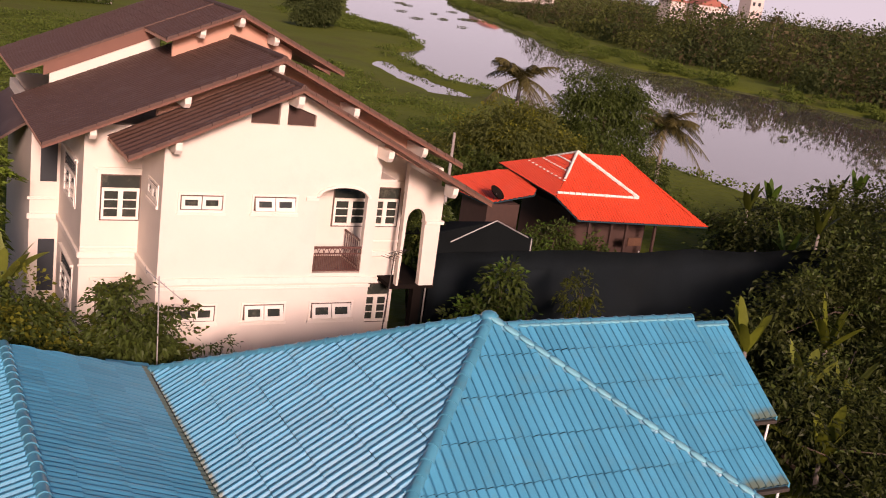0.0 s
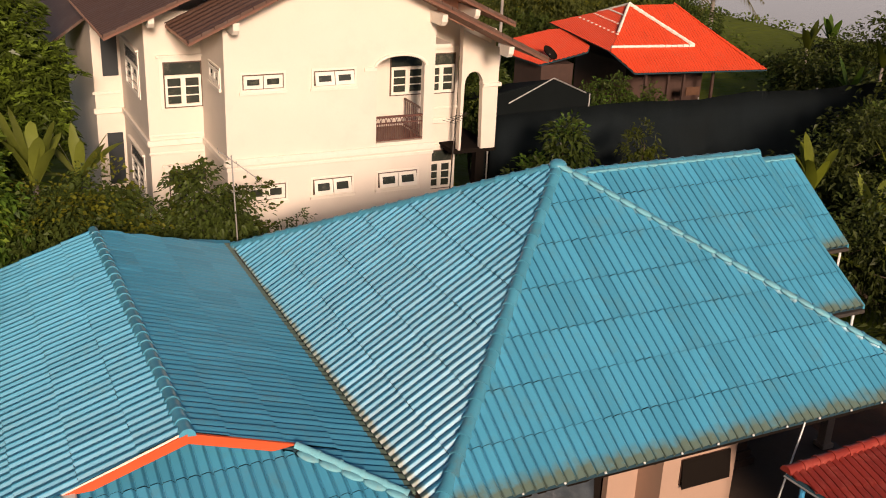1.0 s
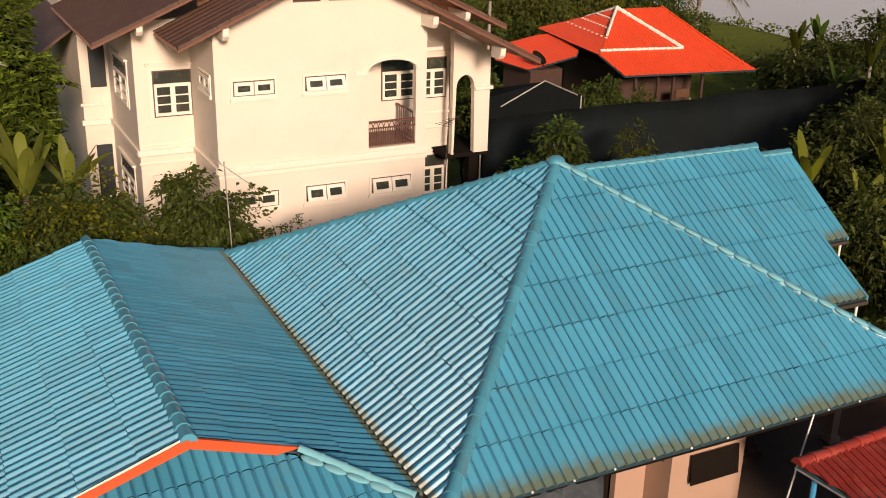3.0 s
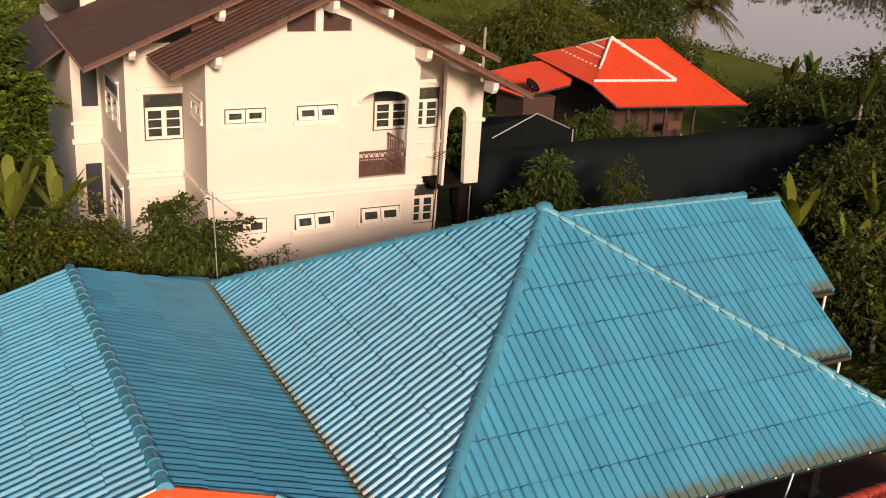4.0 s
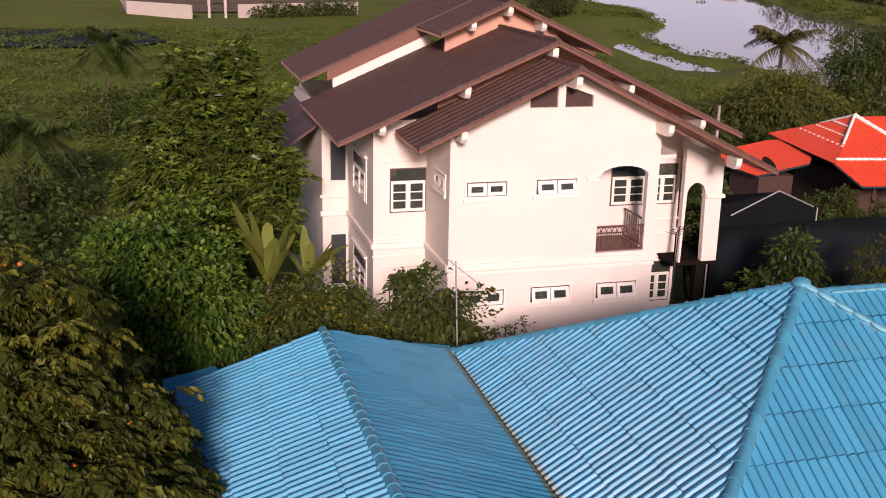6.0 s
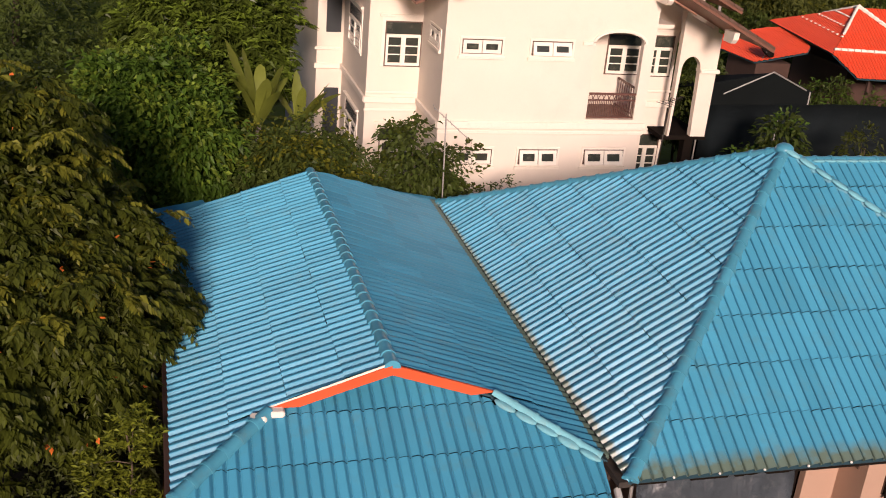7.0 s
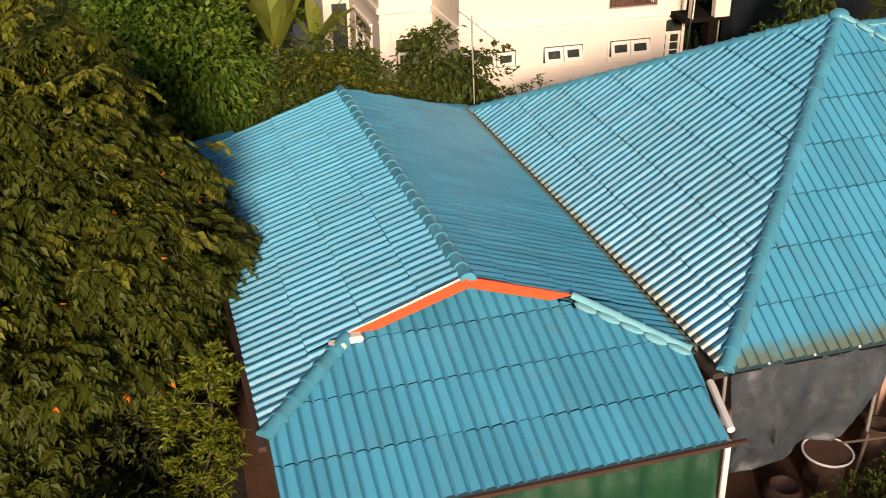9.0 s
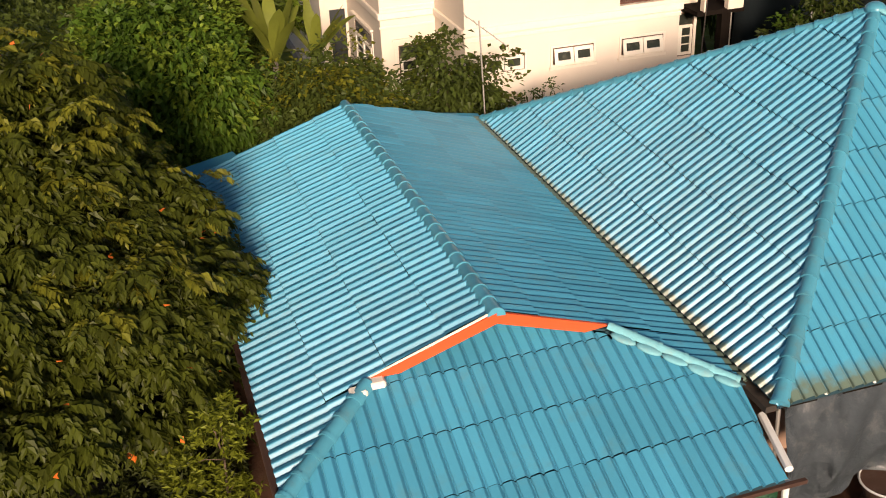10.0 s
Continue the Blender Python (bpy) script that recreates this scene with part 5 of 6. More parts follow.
# ---- aerials and poles ----
def aerial(at, top, boom, label, n=5, mat=M_STEEL):
    t = thing("aerial", at, label, "antenna")
    at, top = Vector(at), Vector(top)
    part("mast", tube(bmesh.new(), at, top, 0.02), mat, t)
    boom = Vector(boom)
    c = top - Vector((0, 0, 0.12))
    part("boom", tube(bmesh.new(), c - boom * 0.35, c + boom * 0.65, 0.012, seg=6), mat, t)
    side = boom.cross(Vector((0, 0, 1))).normalized()
    for k in range(n):
        q = c - boom * 0.35 + boom * k / (n - 1)
        h = 0.28 - 0.03 * k
        part("element", tube(bmesh.new(), q - side * h, q + side * h, 0.008, seg=5), mat, t)


aerial((0.4, 12.75, 2.6), (0.32, 12.8, 5.05), (0.9, -0.15, -0.75), "thin television aerial on a tall pole behind the blue roof")
aerial((7.4, 15.0, 0), (7.62, 15.0, 5.0), (0.7, 0.3, 0.15), "rusty television aerial beside the white house", n=7, mat=M_GUTTER)
pole = thing("pole", (18.95, 33, 0), "weathered grey pole standing behind the white house", "pole")
part("shaft", tube(bmesh.new(), (18.95, 33, 0), (18.95, 33, 5.6), 0.09, 0.07), M_CONCRETE, pole)
dish = thing("satellite_dish", (20.4, 30.9, 2.75), "dark satellite dish on the red shed roof", "satellite dish")
bm = bmesh.new()
bmesh.ops.create_uvsphere(bm, u_segments=16, v_segments=8, radius=0.42, matrix=Matrix.Translation((20.4, 30.6, 3.25)) @ pose(0, 0, 0, 35, 25, 0) @ Matrix.Diagonal((1, 1, 0.3, 1)))
bmesh.ops.bisect_plane(bm, geom=bm.verts[:] + bm.edges[:] + bm.faces[:], plane_co=(20.4, 30.6, 3.25), plane_no=pose(0, 0, 0, 35, 25, 0).to_3x3() @ Vector((0, 0, 1)), clear_outer=True)
part("bowl", bm, M_DARK, dish, smooth=True)
part("mount", tube(bmesh.new(), (20.4, 30.9, 2.75), (20.4, 30.65, 3.15), 0.03), M_STEEL, dish)

# ---- yard under the eaves ----
tarp = thing("tarpaulin", (1.6, 0.25, 0), "grey plastic sheet hung below the eave", "tarpaulin")
bm = bmesh.new()
rowsv = []
for k in range(15):
    u = k / 14
    top = Vector((0.2 + 2.75 * u, 0.14 + 0.04 * math.sin(u * 17), 2.98 + 0.015 * math.sin(u * 9)))
    bot = Vector((0.3 + 2.3 * u, 0.1 + 0.10 * math.sin(u * 13), 0.78 + 0.65 * u ** 0.8))
    rowsv.append([bm.verts.new(top.lerp(bot, j / 7) + Vector((0, -0.16 * math.sin(math.pi * j / 7) + 0.05 * math.sin(u * 21 + j), 0))) for j in range(8)])
for a, b in zip(rowsv, rowsv[1:]):
    for j in range(7):
        bm.faces.new((a[j], b[j], b[j + 1], a[j + 1]))
bmesh.ops.solidify(bm, geom=bm.faces[:], thickness=0.01)
part("sheet", bm, M_TARP, tarp, smooth=True)
for p, q in (((2.95, 0.2, 0.9), (3.0, 0.25, 2.75)), ((0.25, 0.2, 0), (0.2, 0.25, 2.75))):
    part("pole", tube(bmesh.new(), p, q, 0.03), M_STEEL, tarp)
fence = thing("stick_fence", (3.6, -0.1, 0), "rough stick rail with leaning poles in the yard", "fence")
for p, q, r in (((2.4, 0.1, 1.12), (5.2, 0.0, 0.95), 0.022), ((3.45, -0.2, 0), (3.7, 0.0, 1.75), 0.04), ((2.75, 0.1, 0.0), (2.9, 0.1, 1.2), 0.03)):
    part("pole", tube(bmesh.new(), p, q, r), M_BARK, fence)


def pot(at, radius, height, label, mat):
    t = thing("jar", at, label, "water jar", "jars in the yard")
    bm = bmesh.new()
    prof = [(0.55, 0), (0.9, 0.25), (1.0, 0.55), (0.85, 0.85), (0.7, 0.95), (0.78, 1.0), (0.66, 1.0), (0.6, 0.9)]
    ringsv = [[bm.verts.new((at[0] + radius * r * math.cos(a), at[1] + radius * r * math.sin(a), at[2] + height * h)) for a in [2 * math.pi * k / 20 for k in range(20)]] for r, h in prof]
    for a, b in zip(ringsv, ringsv[1:]):
        for k in range(20):
            bm.faces.new((a[k], a[(k + 1) % 20], b[(k + 1) % 20], b[k]))
    bm.faces.new(ringsv[0][::-1])
    bm.faces.new(ringsv[-1])
    part("body", bm, mat, t, smooth=True)


M_CLAY = material("clay", (0.085, 0.045, 0.03), rough=0.8, vary=0.25, scale=4, stain=(0.12, 0.09, 0.07), stain_scale=4)
board = thing("board", (4.55, 0.75, 0), "dark blue rounded board with a pale rim leaning by the wall", "board")
for nm, w, off, mt in (("rim", 0.30, 0.0, M_STEEL), ("face", 0.26, -0.02, M_VOID)):
    bm = bmesh.new()
    prism(bm, [(4.55 + w * math.cos(a), 0.72 + off + 0.25 * max(0.0, math.sin(a)), 0.15 + 0.55 * 0.8 + (w + 0.2) * math.sin(a)) for a in [math.pi * k / 10 for k in range(11)]] + [(4.55 - w, 0.72 + off, 0.15), (4.55 + w, 0.72 + off, 0.15)], (0, 0.03, 0))
    part(nm, bm, mt, board)
pot((3.7, 0.75, 0), 0.33, 0.75, "round brown clay water jar", M_CLAY)
pot((4.45, 0.55, 0), 0.34, 0.85, "round brown clay water jar beside the wall", M_CLAY)
basin = thing("basin", (2.3, 0.35, 0.45), "wide orange-brown basin with a white rim", "basin")
bm = bmesh.new()
bmesh.ops.create_cone(bm, cap_ends=True, segments=24, radius1=0.29, radius2=0.4, depth=0.3, matrix=Matrix.Translation((2.35, 0.3, 0.66)))
part("tub", bm, M_CLAY, basin, smooth=False)
bm = bmesh.new()
for k in range(24):
    a, b2 = 2 * math.pi * k / 24, 2 * math.pi * (k + 1) / 24
    tube(bm, (2.35 + 0.4 * math.cos(a), 0.3 + 0.4 * math.sin(a), 0.815), (2.35 + 0.4 * math.cos(b2), 0.3 + 0.4 * math.sin(b2), 0.815), 0.02, seg=5)
part("rim", bm, M_PIPE, basin)
part("stand", boxes((2.1, 2.6, 0.1, 0.5, 0, 0.51)), M_WOOD, basin)
pot((1.55, 0.2, 0), 0.34, 0.4, "low wide brown jar under the sheet", M_CLAY)
yard = mesh_part("yard_soil", [(-7.2, -6, 0.14), (14, -6, 0.14), (14, 13, 0.14), (-7.2, 13, 0.14)], [(0, 1, 2, 3)], M_SOIL)
# the near-black base colour carries the shade below the crowns
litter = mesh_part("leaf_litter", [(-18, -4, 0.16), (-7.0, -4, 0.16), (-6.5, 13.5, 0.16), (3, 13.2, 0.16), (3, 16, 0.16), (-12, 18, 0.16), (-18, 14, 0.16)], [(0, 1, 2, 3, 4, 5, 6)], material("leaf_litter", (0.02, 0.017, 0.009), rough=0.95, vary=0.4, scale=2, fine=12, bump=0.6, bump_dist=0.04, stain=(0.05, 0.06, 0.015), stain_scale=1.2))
tagged(litter, "leaf litter under the trees, its shade put into the near-black colour", "ground", kind="structure")
M_TERRACE = material("brown_terrace", (0.10, 0.065, 0.045), rough=0.85, vary=0.25, scale=1.5, fine=15, stain=(0.05, 0.035, 0.025), stain_scale=1.5)
tagged(yard, "bare red-brown soil round the house", "yard", kind="structure")

# window, ledge and opening in the salmon wall
hp = facing("y", 0.9, -1)
hw = part("window", ring(bmesh.new(), hp, 5.44, 6.56, 1.62, 2.16, 0.04, -0.05, 0.03), M_WOOD, house, "wide dark window")
part("pane", slab(bmesh.new(), hp, 5.44, 6.56, 1.58, 2.16, 0.03, 0.05, 0.12), M_DARK, hw, "dark top-hung shutter")
part("string_course", slab(bmesh.new(), hp, 5.0, 6.8, 0.62, 0.68, 0.0, 0.05), M_PLASTER, house)
part("plinth", slab(bmesh.new(), hp, 5.02, 6.77, 0.14, 0.62, 0.0, 0.02), M_SOIL, house, "mud-stained wall base")
sp = facing("x", 5.04, -1)
vent = part("window", ring(bmesh.new(), sp, 1.1, 1.44, 2.02, 2.5, 0.03, -0.03, 0.03), M_DARKFRAME, house, "small louvred vent window")
for k in range(4):
    part("slat", slab(bmesh.new(), sp, 1.13, 1.41, 2.06 + 0.105 * k, 2.145 + 0.105 * k, 0.004, 0.012, 0.25), M_GLASS, vent)
# near-black sheets painted as the shade inside the doorway and the porch
part("door", boxes((3.0, 4.37, 1.8, 1.85, 0, 2.9)), M_DARK, house, "dark sheet standing for a shaded open doorway")
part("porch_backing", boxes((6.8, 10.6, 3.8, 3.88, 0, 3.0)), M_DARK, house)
part("porch_post", boxes((10.45, 10.65, 2.1, 2.3, 0.5, 3.05), (10.4, 10.7, 2.05, 2.35, 0.5, 0.6)), M_PLASTER, house)
part("terrace", boxes((6.8, 10.9, -0.4, 3.8, 0.14, 0.5), (6.2, 6.8, -0.2, 0.85, 0.14, 0.35)), M_TERRACE, house, "worn brown concrete terrace")
cable = thing("cable", (7.0, -0.2, 0.2), "pale rope hanging from the eave", "rope")
part("strand", tube(bmesh.new(), (7.45, 0.05, 2.98), (6.4, -0.35, 0.3), 0.018, seg=6), M_PIPE, cable)
crates = thing("timber_stack", (7.6, 2.6, 0.5), "stack of brown boards on the terrace", "timber stack")
for k in range(5):
    part("board", boxes((7.0, 8.6 - 0.12 * k, 2.2 + 0.02 * k, 3.0, 0.5 + 0.2 * k, 0.68 + 0.2 * k), bevel=0.01), M_WOOD, crates)
# eave boards and gutters
part("eave_board", boxes((0.1, 11.0, 0.10, 0.13, 2.86, 2.97)), M_DARK, house)
for k in range(14):
    bm = bmesh.new()
    bmesh.ops.create_icosphere(bm, subdivisions=1, radius=0.025, matrix=Matrix.Translation((0.75 + k * 0.78, 0.02, 3.01)))
    part("tile_hook", bm, M_PIPE, roof)
part("side_gutter", boxes((-6.72, -6.6, 0.4, 11.4, 2.80, 2.88), bevel=0.015), M_WOOD, annex, "brown side gutter")
part("downpipe", tube(bmesh.new(), (0.06, 0.42, 2.56), (-0.17, -0.6, 2.45), 0.06), M_PIPE, annex, "white gutter pipe")
part("post", tube(bmesh.new(), (-0.2, -0.62, 2.28), (-0.15, -0.6, 0.1), 0.05), M_PIPE, annex, "white post")
part("eave_board", boxes((-6.5, 0.05, -0.72, -0.66, 2.24, 2.30)), M_WOOD, annex)
bm = bmesh.new()
rowsv = [[bm.verts.new((-6.3 + 0.1 * k, -0.60 + (2.4 - z) * (0.035 * math.sin(k * 0.9 + 0.5 * z) + 0.03 * math.sin(k * 0.37 + z)) + 0.02 * math.sin(k * 1.7), z)) for z in (2.26, 1.6, 0.9, 0.15)] for k in range(61)]
for a, b in zip(rowsv, rowsv[1:]):
    for j in range(3):
        bm.faces.new((a[j], b[j], b[j + 1], a[j + 1]))
bmesh.ops.solidify(bm, geom=bm.faces[:], thickness=0.012)
part("tarpaulin_wall", bm, M_GREENNET, annex, "hanging dark-green tarpaulin", smooth=True)
for c in ((-5.33, 1.80, 3.40), (-5.05, 1.9, 3.42)):
    bm = bmesh.new()
    box(bm, c[0] - 0.12, c[0] + 0.12, c[1] - 0.1, c[1] + 0.1, c[2] - 0.06, c[2] + 0.05, bevel=0.03)
    part("broken_mortar", bm, M_WHITECAP, aroof, "broken pale mortar")
scallops(roof, Vector(R) + Vector((0, 0, 0.10)), Vector(A) + Vector((0, 0, 0.10)), (-0.7, -0.7, 0.0), M_MORTAR, radius=0.14)
scallops(aroof, (-0.12, 0.72, rs(-0.12) + 0.02), (-1.55, 1.9, rs(-1.55) + 0.02), (-0.6, -0.8, -0.12), M_MORTAR, radius=0.14)
scallops(wroof, (6.2, 5.98, 6.10), (W0, 5.98, 6.10), (0, -1, 0), M_MORTAR, step=0.26, radius=0.09)
scallops(wroof, (9.6, 7.12, 5.45), (W1, 7.12, 5.45), (0, -1, 0), M_MORTAR, step=0.26, radius=0.09)
bm = bmesh.new()
prism(bm, [(W0 + 0.02, 2.25, 3.80), (W0 + 0.02, 6.06, 6.09), (W0 + 0.02, 6.06, 5.95), (W0 + 0.02, 2.25, 3.66)], (0.05, 0, 0))
part("verge_board", bm, M_CAP, wroof)
bm = bmesh.new()
prism(bm, [(W1 + 0.02, 4.93, 3.89), (W1 + 0.02, 7.2, 5.44), (W1 + 0.02, 7.2, 5.3), (W1 + 0.02, 4.93, 3.75)], (0.05, 0, 0))
part("verge_board", bm, M_CAP, wroof)
part("gutter", boxes((9.0, W0, 2.16, 2.26, 3.66, 3.74), bevel=0.01), M_GUTTER, wing)
part("gutter", boxes((W0, W1, 4.84, 4.94, 3.75, 3.83), bevel=0.01), M_GUTTER, wing)
part("downpipe", tube(bmesh.new(), (13.1, 5.0, 3.7), (13.1, 5.05, 0.1), 0.03), M_PIPE, wing, "white downpipe")
part("downpipe", tube(bmesh.new(), (10.9, 2.4, 3.6), (10.9, 2.4, 0.1), 0.03), M_PIPE, wing, "white downpipe")
part("verge_mortar", tube(bmesh.new(), (-5.25, 1.99, ls(-5.25) + 0.055), (-3.3, 2.02, 4.085), 0.02, seg=6), M_WHITECAP, aroof, "cream mortar verge")
# flat flashing behind the annex roof
bm = bmesh.new()
prism(bm, [(-0.95, 11.95, 3.12), (0.1, 11.95, 2.93), (0.12, 12.5, 2.93), (-0.9, 12.45, 3.12)], (0, 0, -0.05))
part("flashing", bm, M_BLUE, aroof)
bm = bmesh.new()
prism(bm, [(-6.9, 11.3, 2.86), (-5.6, 11.3, 3.18), (-5.7, 12.0, 3.10), (-6.9, 12.0, 2.86)], (0, 0, -0.06))
part("flashing", bm, M_BLUE, aroof)

# unseen plain wall added to close the yard and shade its low ground
tagged(part("wall_south", boxes((-16, 20, -8.4, -8.1, 0, 3.4)), M_CONCRETE), "plain unseen concrete wall added to close and shade the yard", "wall", kind="structure")

# ---- dark red roof in the next yard ----
port = thing("carport", (8.5, -2.6, 0), "open carport under a dark red corrugated roof on blue posts", "carport")
pr = part("roof", boxes((6.4, 12.2, -5.6, -1.1, 2.62, 2.70)), M_WOOD, port, "dark red corrugated roof")
tiled_face(pr, [(6.14, -0.9, 2.8), (12.5, -0.75, 2.95), (12.4, -6.2, 2.2), (7.6, -6.2, 2.1)], M_REDOLD, width=0.3, length=0.9, big=0.05, little=0.0, tight=True)
for p in ((6.35, -1.15, 0), (11.8, -1.15, 0), (8.0, -5.6, 0), (12.0, -5.6, 0)):
    part("post", tube(bmesh.new(), p, (p[0], p[1], 2.66 if p[1] > -3 else 2.2), 0.05), M_BLUEPOST, port, "blue painted post")
cap_run(pr, (6.16, -0.88, 2.86), (12.5, -0.72, 3.01), M_REDOLD, radius=0.11)
part("verge_strip", tube(bmesh.new(), (6.12, -0.9, 2.76), (7.58, -6.2, 2.06), 0.018), M_STEEL, port, "pale metal verge strip")

# ---- field and distance ----
np.random.seed(77)


def scrub(name, spots, size, count, mat, label, category, seed):
    rng = np.random.default_rng(seed)
    lob = []
    for x, y, r, h in spots:
        lob.append((x, y, h * 0.45 + float(land_height(np.array([x * 1.0]), np.array([y * 1.0]))[0]), r, r, h * 0.55))
    np.random.seed(seed)
    p, d = crown_points(lob, count, seed, 0.6, 0.4)
    way = d + rng.normal(0, 0.7, p.shape)
    if isinstance(size, tuple):  # broad inner leaves behind a fine outer skin
        p[::3] -= d[::3] * 0.8
        size = np.where(np.arange(count) % 3 == 0, *size)
    ob = leaf_mesh(name, p, way, size, mat, None, width=0.6, droop=0.3)
    return tagged(ob, label, category, kind="stuff")


rng = np.random.default_rng(123)
bank = [(185, 58), (150, 92), (141.5, 109), (139.7, 125), (137, 140), (137, 160), (135, 180), (139, 205), (152, 228), (175, 287), (218, 400), (264, 509)]
spots_woods, spots_edge = ([], [], []), []
for (ax, ay), (bx, by) in zip(bank, bank[1:]):
    n = int(math.hypot(bx - ax, by - ay) / 4.2)
    for k in range(n):
        t = (k + rng.uniform()) / n
        x, y = ax + (bx - ax) * t, ay + (by - ay) * t
        far = math.hypot(x, y) / 160
        wooded, back = (1.0 if y < 300 else 0.4), (12.0 if y > 150 else 0.0)
        for d, h in ((rng.uniform(14, 20), rng.uniform(4, 7)), (rng.uniform(20, 30), rng.uniform(7, 10.5)), (rng.uniform(30, 50), rng.uniform(9.5, 13)), (rng.uniform(52, 80), rng.uniform(11, 14.5)), (rng.uniform(80, 120), rng.uniform(12, 15.5)), (rng.uniform(125, 180), rng.uniform(13, 16)), (rng.uniform(190, 270), rng.uniform(13.5, 16.5))):
            r = rng.uniform(2.2, 4.6) * (0.8 + 0.3 * far)
            kind_of = spots_woods[int(rng.choice(3, p=(0.45, 0.33, 0.22)))]
            for j in range(3):
                kind_of.append((x + (d + back) * 0.9 + rng.uniform(-1, 1) * r, y - d * 0.3 + rng.uniform(-1, 1) * r, r * rng.uniform(0.6, 1.0), h * wooded * rng.uniform(0.75, 1.18)))
        spots_edge.append((x + rng.uniform(0.5, 10.0), y - rng.uniform(-0.5, 3), rng.uniform(1.2, 2.8), rng.uniform(0.8, 2.0)))
        spots_edge.append((x + rng.uniform(-0.5, 4.0), y - rng.uniform(-0.5, 3), rng.uniform(1.2, 2.2), rng.uniform(0.8, 1.6)))
for k in range(420):
    x, y = rng.uniform(170, 430), rng.uniform(60, 420)
    if x > 160 + max(0.0, y - 220) * 0.45:
        r = rng.uniform(3.5, 6.5)
        for j in range(2):
            spots_woods[k % 3].append((float(x + rng.uniform(-r, r)), float(y + rng.uniform(-r, r)), float(r * rng.uniform(0.6, 1.0)), float(rng.uniform(11, 16.5))))
for spots, mat, share, words, seed in zip(spots_woods, (M_LEAF_FAR, M_LEAF_FAR_OLIVE, M_LEAF_FAR_BROWN), (225000, 165000, 105000), ("dense dark woods along the far river bank", "olive-green trees among the far woods", "brownish trees among the far woods"), (201, 211, 212)):
    scrub("far_woods", spots, (1.1, 0.42), share, mat, words, "woods", seed)
scrub("reed_bank", spots_edge, 0.45, 60000, M_LEAF_REED, "bright green reeds along the far waterline", "reeds", 202)
for k, (x, y, h) in enumerate(((178, 95, 13), (185, 118, 14), (175, 84, 13.5), (180, 140, 13), (192, 190, 13), (205, 122, 15))):
    palm((x, y, -0.2), h, "tall palm above the far woods", 300 + k, fronds=12, length=2.6)
drifts = ((176.8, 379.6, 3.2), (173.9, 366, 2.6), (145.1, 310, 2.4), (133.5, 273.7, 2.6), (161.2, 317.7, 2.4), (148.4, 285.5, 2.2), (185.6, 351, 2.6), (137.3, 252.1, 1.8), (165.4, 300.8, 4.6), (196.8, 340.9, 5.5),
          (94.3, 97.9, 1.5), (90, 90.8, 1.5), (108.1, 117.3, 1.7), (122.6, 127.8, 2.6), (126, 134, 2.2), (91.4, 81.9, 1.2), (131, 142, 2.4), (130, 155, 2.4), (128, 170, 2.2), (133, 118, 2.8))
lob = [(x, y, WATER + 0.05, r * 0.9, r * 0.4, 0.16) for x, y, r in drifts]
p, d = crown_points(lob, 2600, 203, 0.2, 0.5)
tagged(leaf_mesh("water_plants", p, d + np.array([0, 0, 0.8]), 0.35, M_LEAF_FAR_OLIVE, None, width=0.8, droop=0.1), "floating green water plants on the river", "water plants", kind="stuff")
tree("tree", (69, 181, 0), [(69, 181, 4.0, 3.0, 3.0, 3.2), (66, 178, 3.0, 2.6, 2.6, 2.6), (71, 186, 3.6, 2.6, 2.6, 3.0), (63, 176, 2.4, 2.6, 2.4, 2.2)], "dark clump of trees at the head of the reed spit", M_LEAF_FAR, 213, sprigs=500, leaves=16, size=0.5, r=0.2, width=0.6, clump=0.4)
tree("tree", (87, 234, 0), [(87, 234, 5.0, 3.6, 3.0, 4.0), (82, 228, 4.0, 3.0, 3.0, 3.4), (78, 224, 3.4, 3.0, 2.6, 3.0)], "dark trees growing out towards the river", M_LEAF_FAR, 214, sprigs=420, leaves=16, size=0.55, r=0.2, width=0.6, clump=0.45)
# near bank and field growth
spots = [(float(rng.uniform(-30, 45)), float(rng.uniform(34, 150)), float(rng.uniform(0.8, 2.6)), float(rng.uniform(0.2, 0.8))) for _ in range(1300)]
spots = [s for s in spots if not (14 < s[0] < 34 and s[1] < 40) and not (-3 < s[0] < 12 and s[1] < 33)]
scrub("field_scrub", spots, 0.3, 110000, M_LEAF_REED, "rough weeds and low scrub over the field", "scrub", 204)
near_shore = RIVER[3:18]
bank2 = []
for (ax, ay), (bx, by) in zip(near_shore, near_shore[1:]):
    for k in range(max(1, int(math.hypot(bx - ax, by - ay) / 1.4)) if math.hypot(bx - ax, by - ay) < 60 else 0):
        t = rng.uniform()
        bank2.append((float(ax + (bx - ax) * t - rng.uniform(0.3, 3.0)), float(ay + (by - ay) * t + rng.uniform(-1, 1)), float(rng.uniform(0.7, 1.6)), float(rng.uniform(0.3, 0.8))))
bank2 += [(float(rng.uniform(74, 92)), float(rng.uniform(180, 228)), float(rng.uniform(2.0, 4.0)), float(rng.uniform(0.5, 1.1))) for _ in range(90)]
bank2 = [b for b in bank2 if float(land_height(np.array([b[0]]), np.array([b[1]]))[0]) > -0.7]
scrub("bank_grass", bank2, 0.4, 24000, M_LEAF_REED, "bright green grass along the near waterline", "grass", 205)
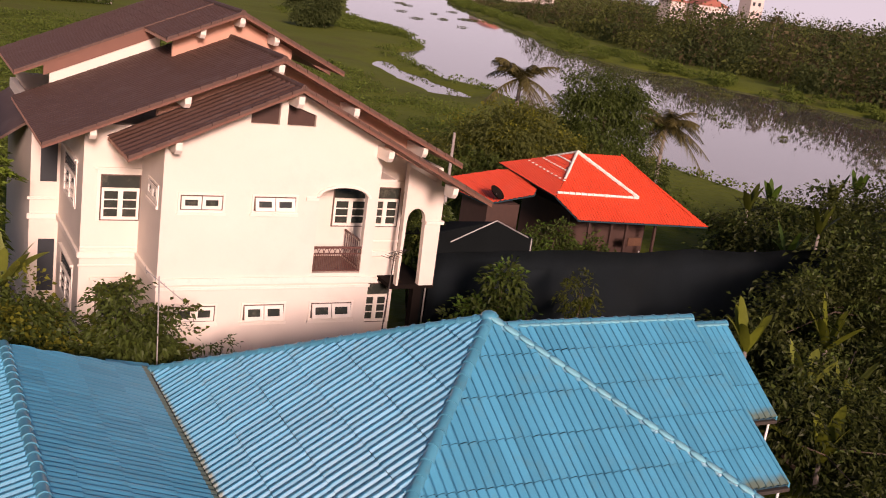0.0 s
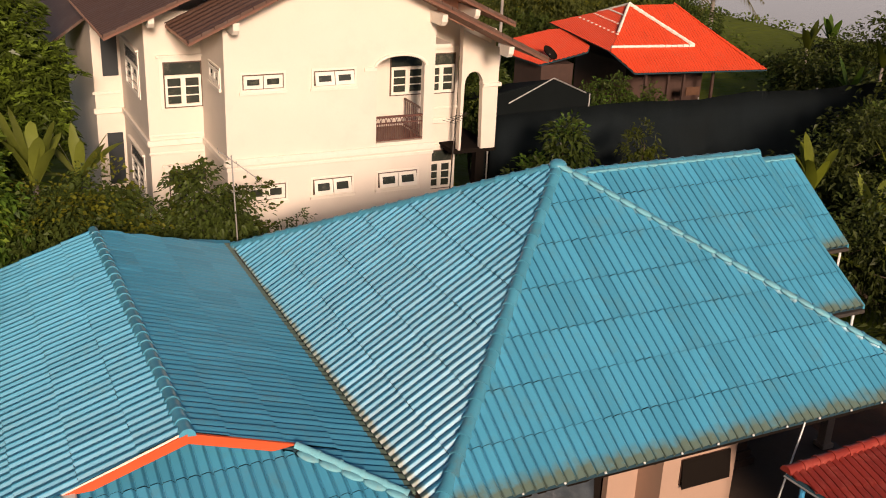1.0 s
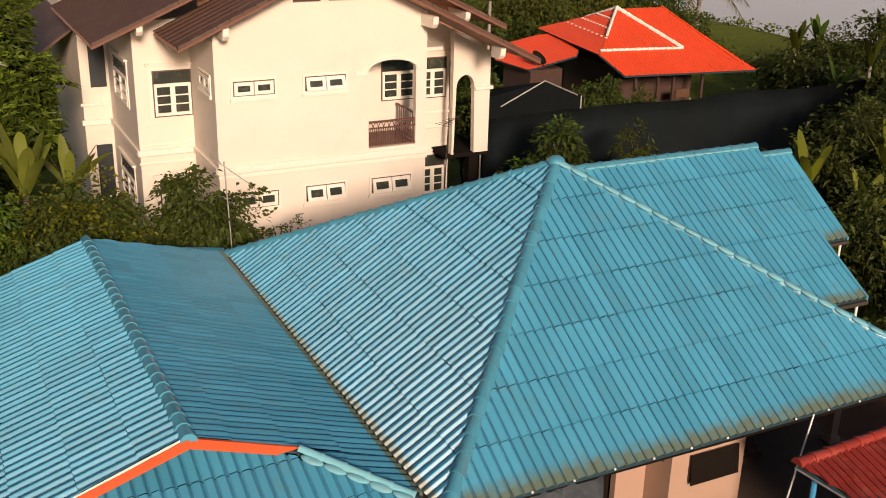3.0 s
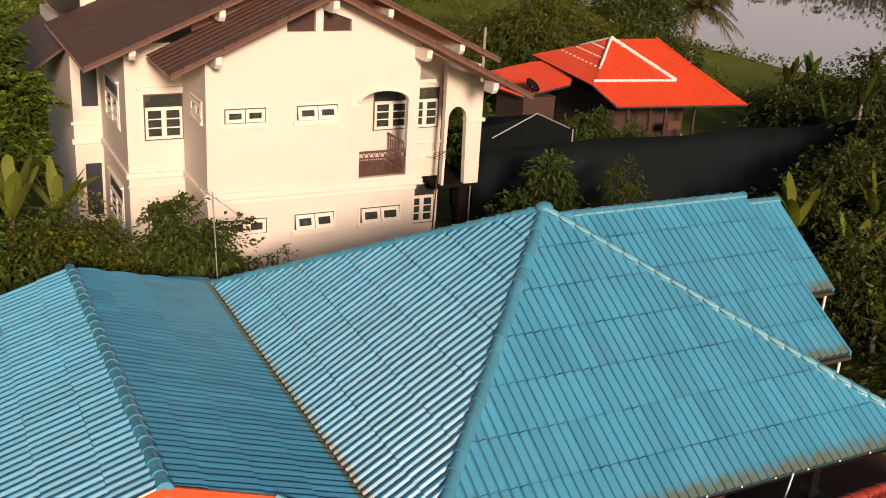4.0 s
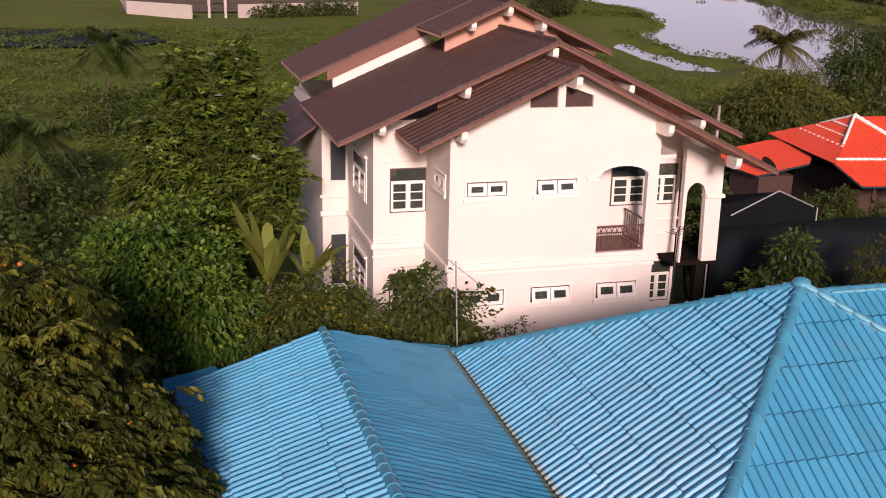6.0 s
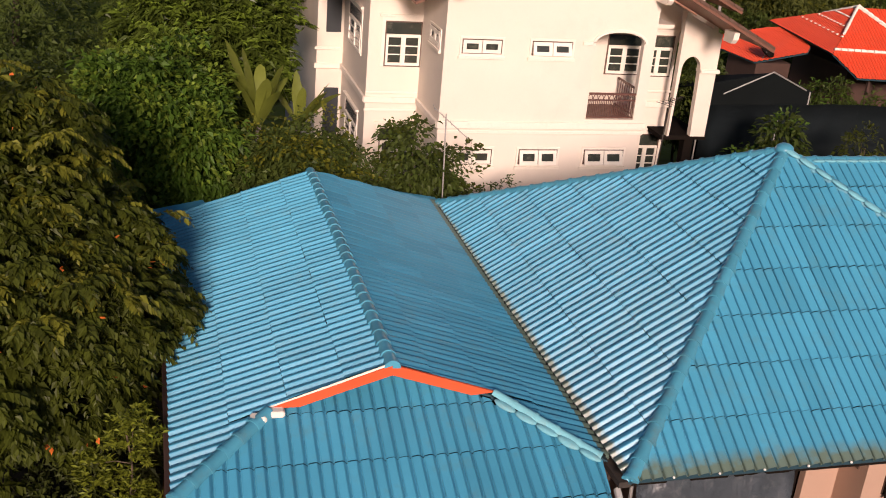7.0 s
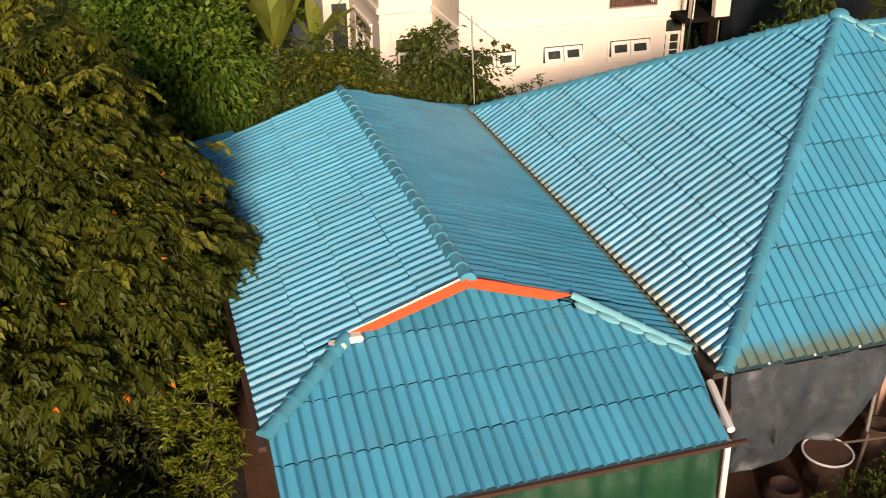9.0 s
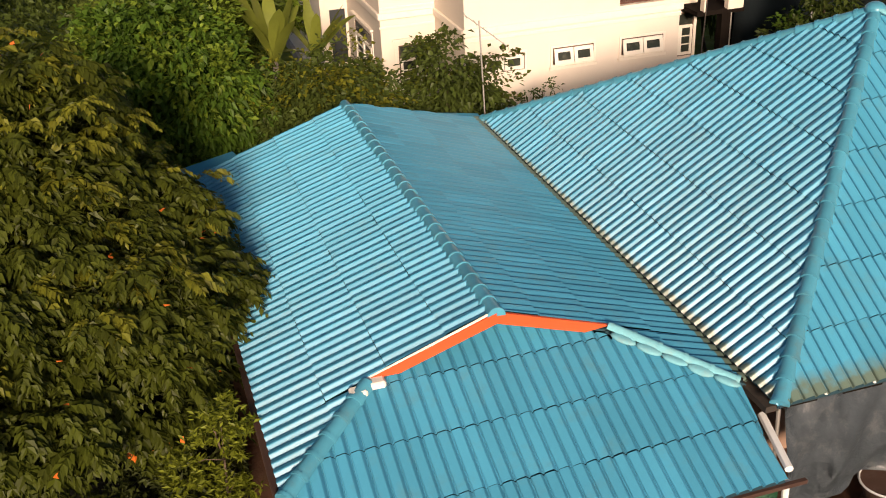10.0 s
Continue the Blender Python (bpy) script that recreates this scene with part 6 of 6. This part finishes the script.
dark = [(-14, 32, 2.4, 3.4), (-17, 36, 3, 4), (-12.5, 28, 2.2, 2.6), (-18, 30, 3, 3.6), (-15, 24, 2.6, 3.2), (-20, 44, 3, 4), (-11, 24.5, 1.8, 2.2), (-13, 19, 2.2, 2.6), (-17, 18, 3, 3.4),
        (-10.5, 31, 2.0, 2.4), (-12.5, 36, 2.4, 3.0), (-9.2, 27, 1.6, 1.8), (-11.5, 42, 2.2, 2.6), (-8.6, 61, 2.4, 3.4), (-11, 62, 2.6, 3.0), (-9.6, 22.6, 1.6, 1.9)]
scrub("thicket", dark, 0.3, 16000, M_LEAF_DARK, "dark thicket at the edge of the field", "thicket", 206)
treeline = [(float(x), float(290 + rng.uniform(-15, 25)), float(rng.uniform(5, 9)), float(rng.uniform(7, 12))) for x in np.arange(-130, 95, 5)]
scrub("far_treeline", treeline, 1.0, 15000, M_LEAF_FAR, "line of dark trees beyond the field", "trees", 207)
hedge = [(float(x), float(173.5 + (x - 12) * 0.42 + rng.uniform(-0.8, 0.8)), float(rng.uniform(1.2, 2.2)), float(rng.uniform(1.6, 3.0))) for x in np.arange(10, 27, 1.3)]
scrub("hedge", hedge, 0.5, 5000, M_LEAF_DARK, "dark green hedge along the far compound wall", "hedge", 208)
plastic = mesh_part("plastic_strip", [(-60, 122, 0.25), (-9, 120, 0.25), (-5, 128, 0.25), (-9, 146, 0.25), (-60, 152, 0.25)], [(0, 1, 2, 3, 4)], M_SHADOWNET)
tagged(plastic, "dark blue-black netting laid over the field", "netting", kind="structure")
comp = thing("compound_wall", (8, 178, 0), "pale concrete compound wall with a gateway", "wall")
for a, b in (((-10.7, 181), (-0.3, 170)), ((7.2, 172), (29.5, 182)), ((-16, 284), (-10.7, 181)), ((-14, 262), (2, 258)), ((4, 258), (14, 256))):
    d = (Vector((*b, 0)) - Vector((*a, 0)))
    nrm = Vector((d.y, -d.x, 0)).normalized() * 0.2
    bm = bmesh.new()
    prism(bm, [(a[0], a[1], -0.2), (b[0], b[1], -0.2), (b[0], b[1], 2.3), (a[0], a[1], 2.3)], nrm)
    part("wall_panel", bm, M_WALLFAR, comp)
for x, y in ((2.3, 172), (5.0, 172), (3.5, 240), (6.5, 240), (20, 240), (40, 250)):
    part("gate_post", boxes((x, x + 0.4, y, y + 0.4, -0.1, 3.2)), M_WALLFAR, comp)
yard2 = mesh_part("compound_ground", [(-12, 186, 0.2), (30, 186, 0.2), (45, 262, 0.2), (-14, 262, 0.2)], [(0, 1, 2, 3)], material("compound_soil", (0.17, 0.125, 0.075), rough=0.95, vary=0.35, scale=0.12, fine=1.0, stain=(0.08, 0.10, 0.03), stain_scale=0.08, stain_amount=0.8, spec=0.1))
tagged(yard2, "bare ground inside the far compound", "yard", kind="structure")
tent = thing("blue_canopy", (5.2, 205, 0), "small bright blue canopy in the far compound", "canopy")
bm = bmesh.new()
prism(bm, [(3.4, 204, 2.0), (7.4, 204, 2.0), (6.6, 207, 2.9), (4.2, 207, 2.9)], (0, 0.3, -0.2))
part("sheet", bm, M_BLUEPOST, tent)
for x in (3.8, 7.0):
    part("pole", tube(bmesh.new(), (x, 204.2, 0), (x, 204.2, 1.9), 0.06), M_STEEL, tent)
# glowing sheet added for pale evening haze beyond the river; it brightens the water
M_HAZE = bpy.data.materials.new("haze_glow")
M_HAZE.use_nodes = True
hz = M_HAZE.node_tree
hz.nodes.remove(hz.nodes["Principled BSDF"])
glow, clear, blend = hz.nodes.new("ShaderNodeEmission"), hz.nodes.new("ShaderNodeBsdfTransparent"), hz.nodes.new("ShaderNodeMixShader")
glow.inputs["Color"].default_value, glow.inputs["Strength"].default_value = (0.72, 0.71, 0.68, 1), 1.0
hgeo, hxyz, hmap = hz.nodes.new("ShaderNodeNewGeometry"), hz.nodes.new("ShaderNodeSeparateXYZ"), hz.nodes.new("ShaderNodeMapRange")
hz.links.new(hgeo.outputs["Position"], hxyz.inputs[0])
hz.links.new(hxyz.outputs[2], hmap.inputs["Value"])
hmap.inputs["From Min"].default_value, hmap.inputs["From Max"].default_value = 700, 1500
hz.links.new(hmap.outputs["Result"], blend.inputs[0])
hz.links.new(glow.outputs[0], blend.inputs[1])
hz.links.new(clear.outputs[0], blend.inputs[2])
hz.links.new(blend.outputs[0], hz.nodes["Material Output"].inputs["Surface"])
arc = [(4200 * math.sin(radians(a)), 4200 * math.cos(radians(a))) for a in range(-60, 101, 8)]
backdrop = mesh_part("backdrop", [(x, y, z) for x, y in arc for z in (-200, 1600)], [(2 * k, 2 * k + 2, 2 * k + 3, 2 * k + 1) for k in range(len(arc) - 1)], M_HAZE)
tagged(backdrop, "glowing backdrop added for pale lilac evening haze above the horizon", "sky", kind="structure")
# buildings beyond the river
M_FARWALL = material("far_plaster", (0.62, 0.52, 0.46), rough=0.85, vary=0.08, scale=0.2)
M_FARROOF = material("far_roof", (0.35, 0.12, 0.08), rough=0.8, vary=0.1, scale=0.2)


def far_building(x, y, w, d, h, storeys, label, roofed=True):
    t = thing("far_building", (x, y, 0), label, "building")
    part("wall", boxes((x - w / 2, x + w / 2, y - d / 2, y + d / 2, -0.5, h)), M_FARWALL, t)
    if roofed:
        bm = bmesh.new()
        prism(bm, [(x - w / 2 - 0.6, y - d / 2 - 0.6, h), (x + w / 2 + 0.6, y - d / 2 - 0.6, h), (x, y - d / 2 - 0.6, h + w * 0.18)], (0, d + 1.2, 0))
        part("roof", bm, M_FARROOF, t)
    else:
        part("parapet", boxes((x - w / 2 - 0.2, x + w / 2 + 0.2, y - d / 2 - 0.2, y + d / 2 + 0.2, h, h + 0.7)), M_FARWALL, t)
    for s in range(storeys):
        for k in range(int(w / 3)):
            x0 = x - w / 2 + 1 + k * 3
            part("window", boxes((x0, x0 + 1.4, y - d / 2 - 0.05, y - d / 2 + 0.02, 1 + s * h / storeys, 1 + s * h / storeys + 1.4)), M_VOID, t)


far_building(314, 330, 7, 7, 20, 5, "tall pale building beyond the far woods", False)
far_building(292, 332, 16, 9, 14.5, 3, "pale long building beyond the far woods")
far_building(277, 335, 8, 8, 14.5, 3, "pale house with a red roof beyond the far woods")
far_building(300, 520, 22, 12, 8, 2, "long house with a reddish roof by the far water")
far_building(350, 560, 26, 12, 9, 2, "long house with a reddish roof on the far bank")
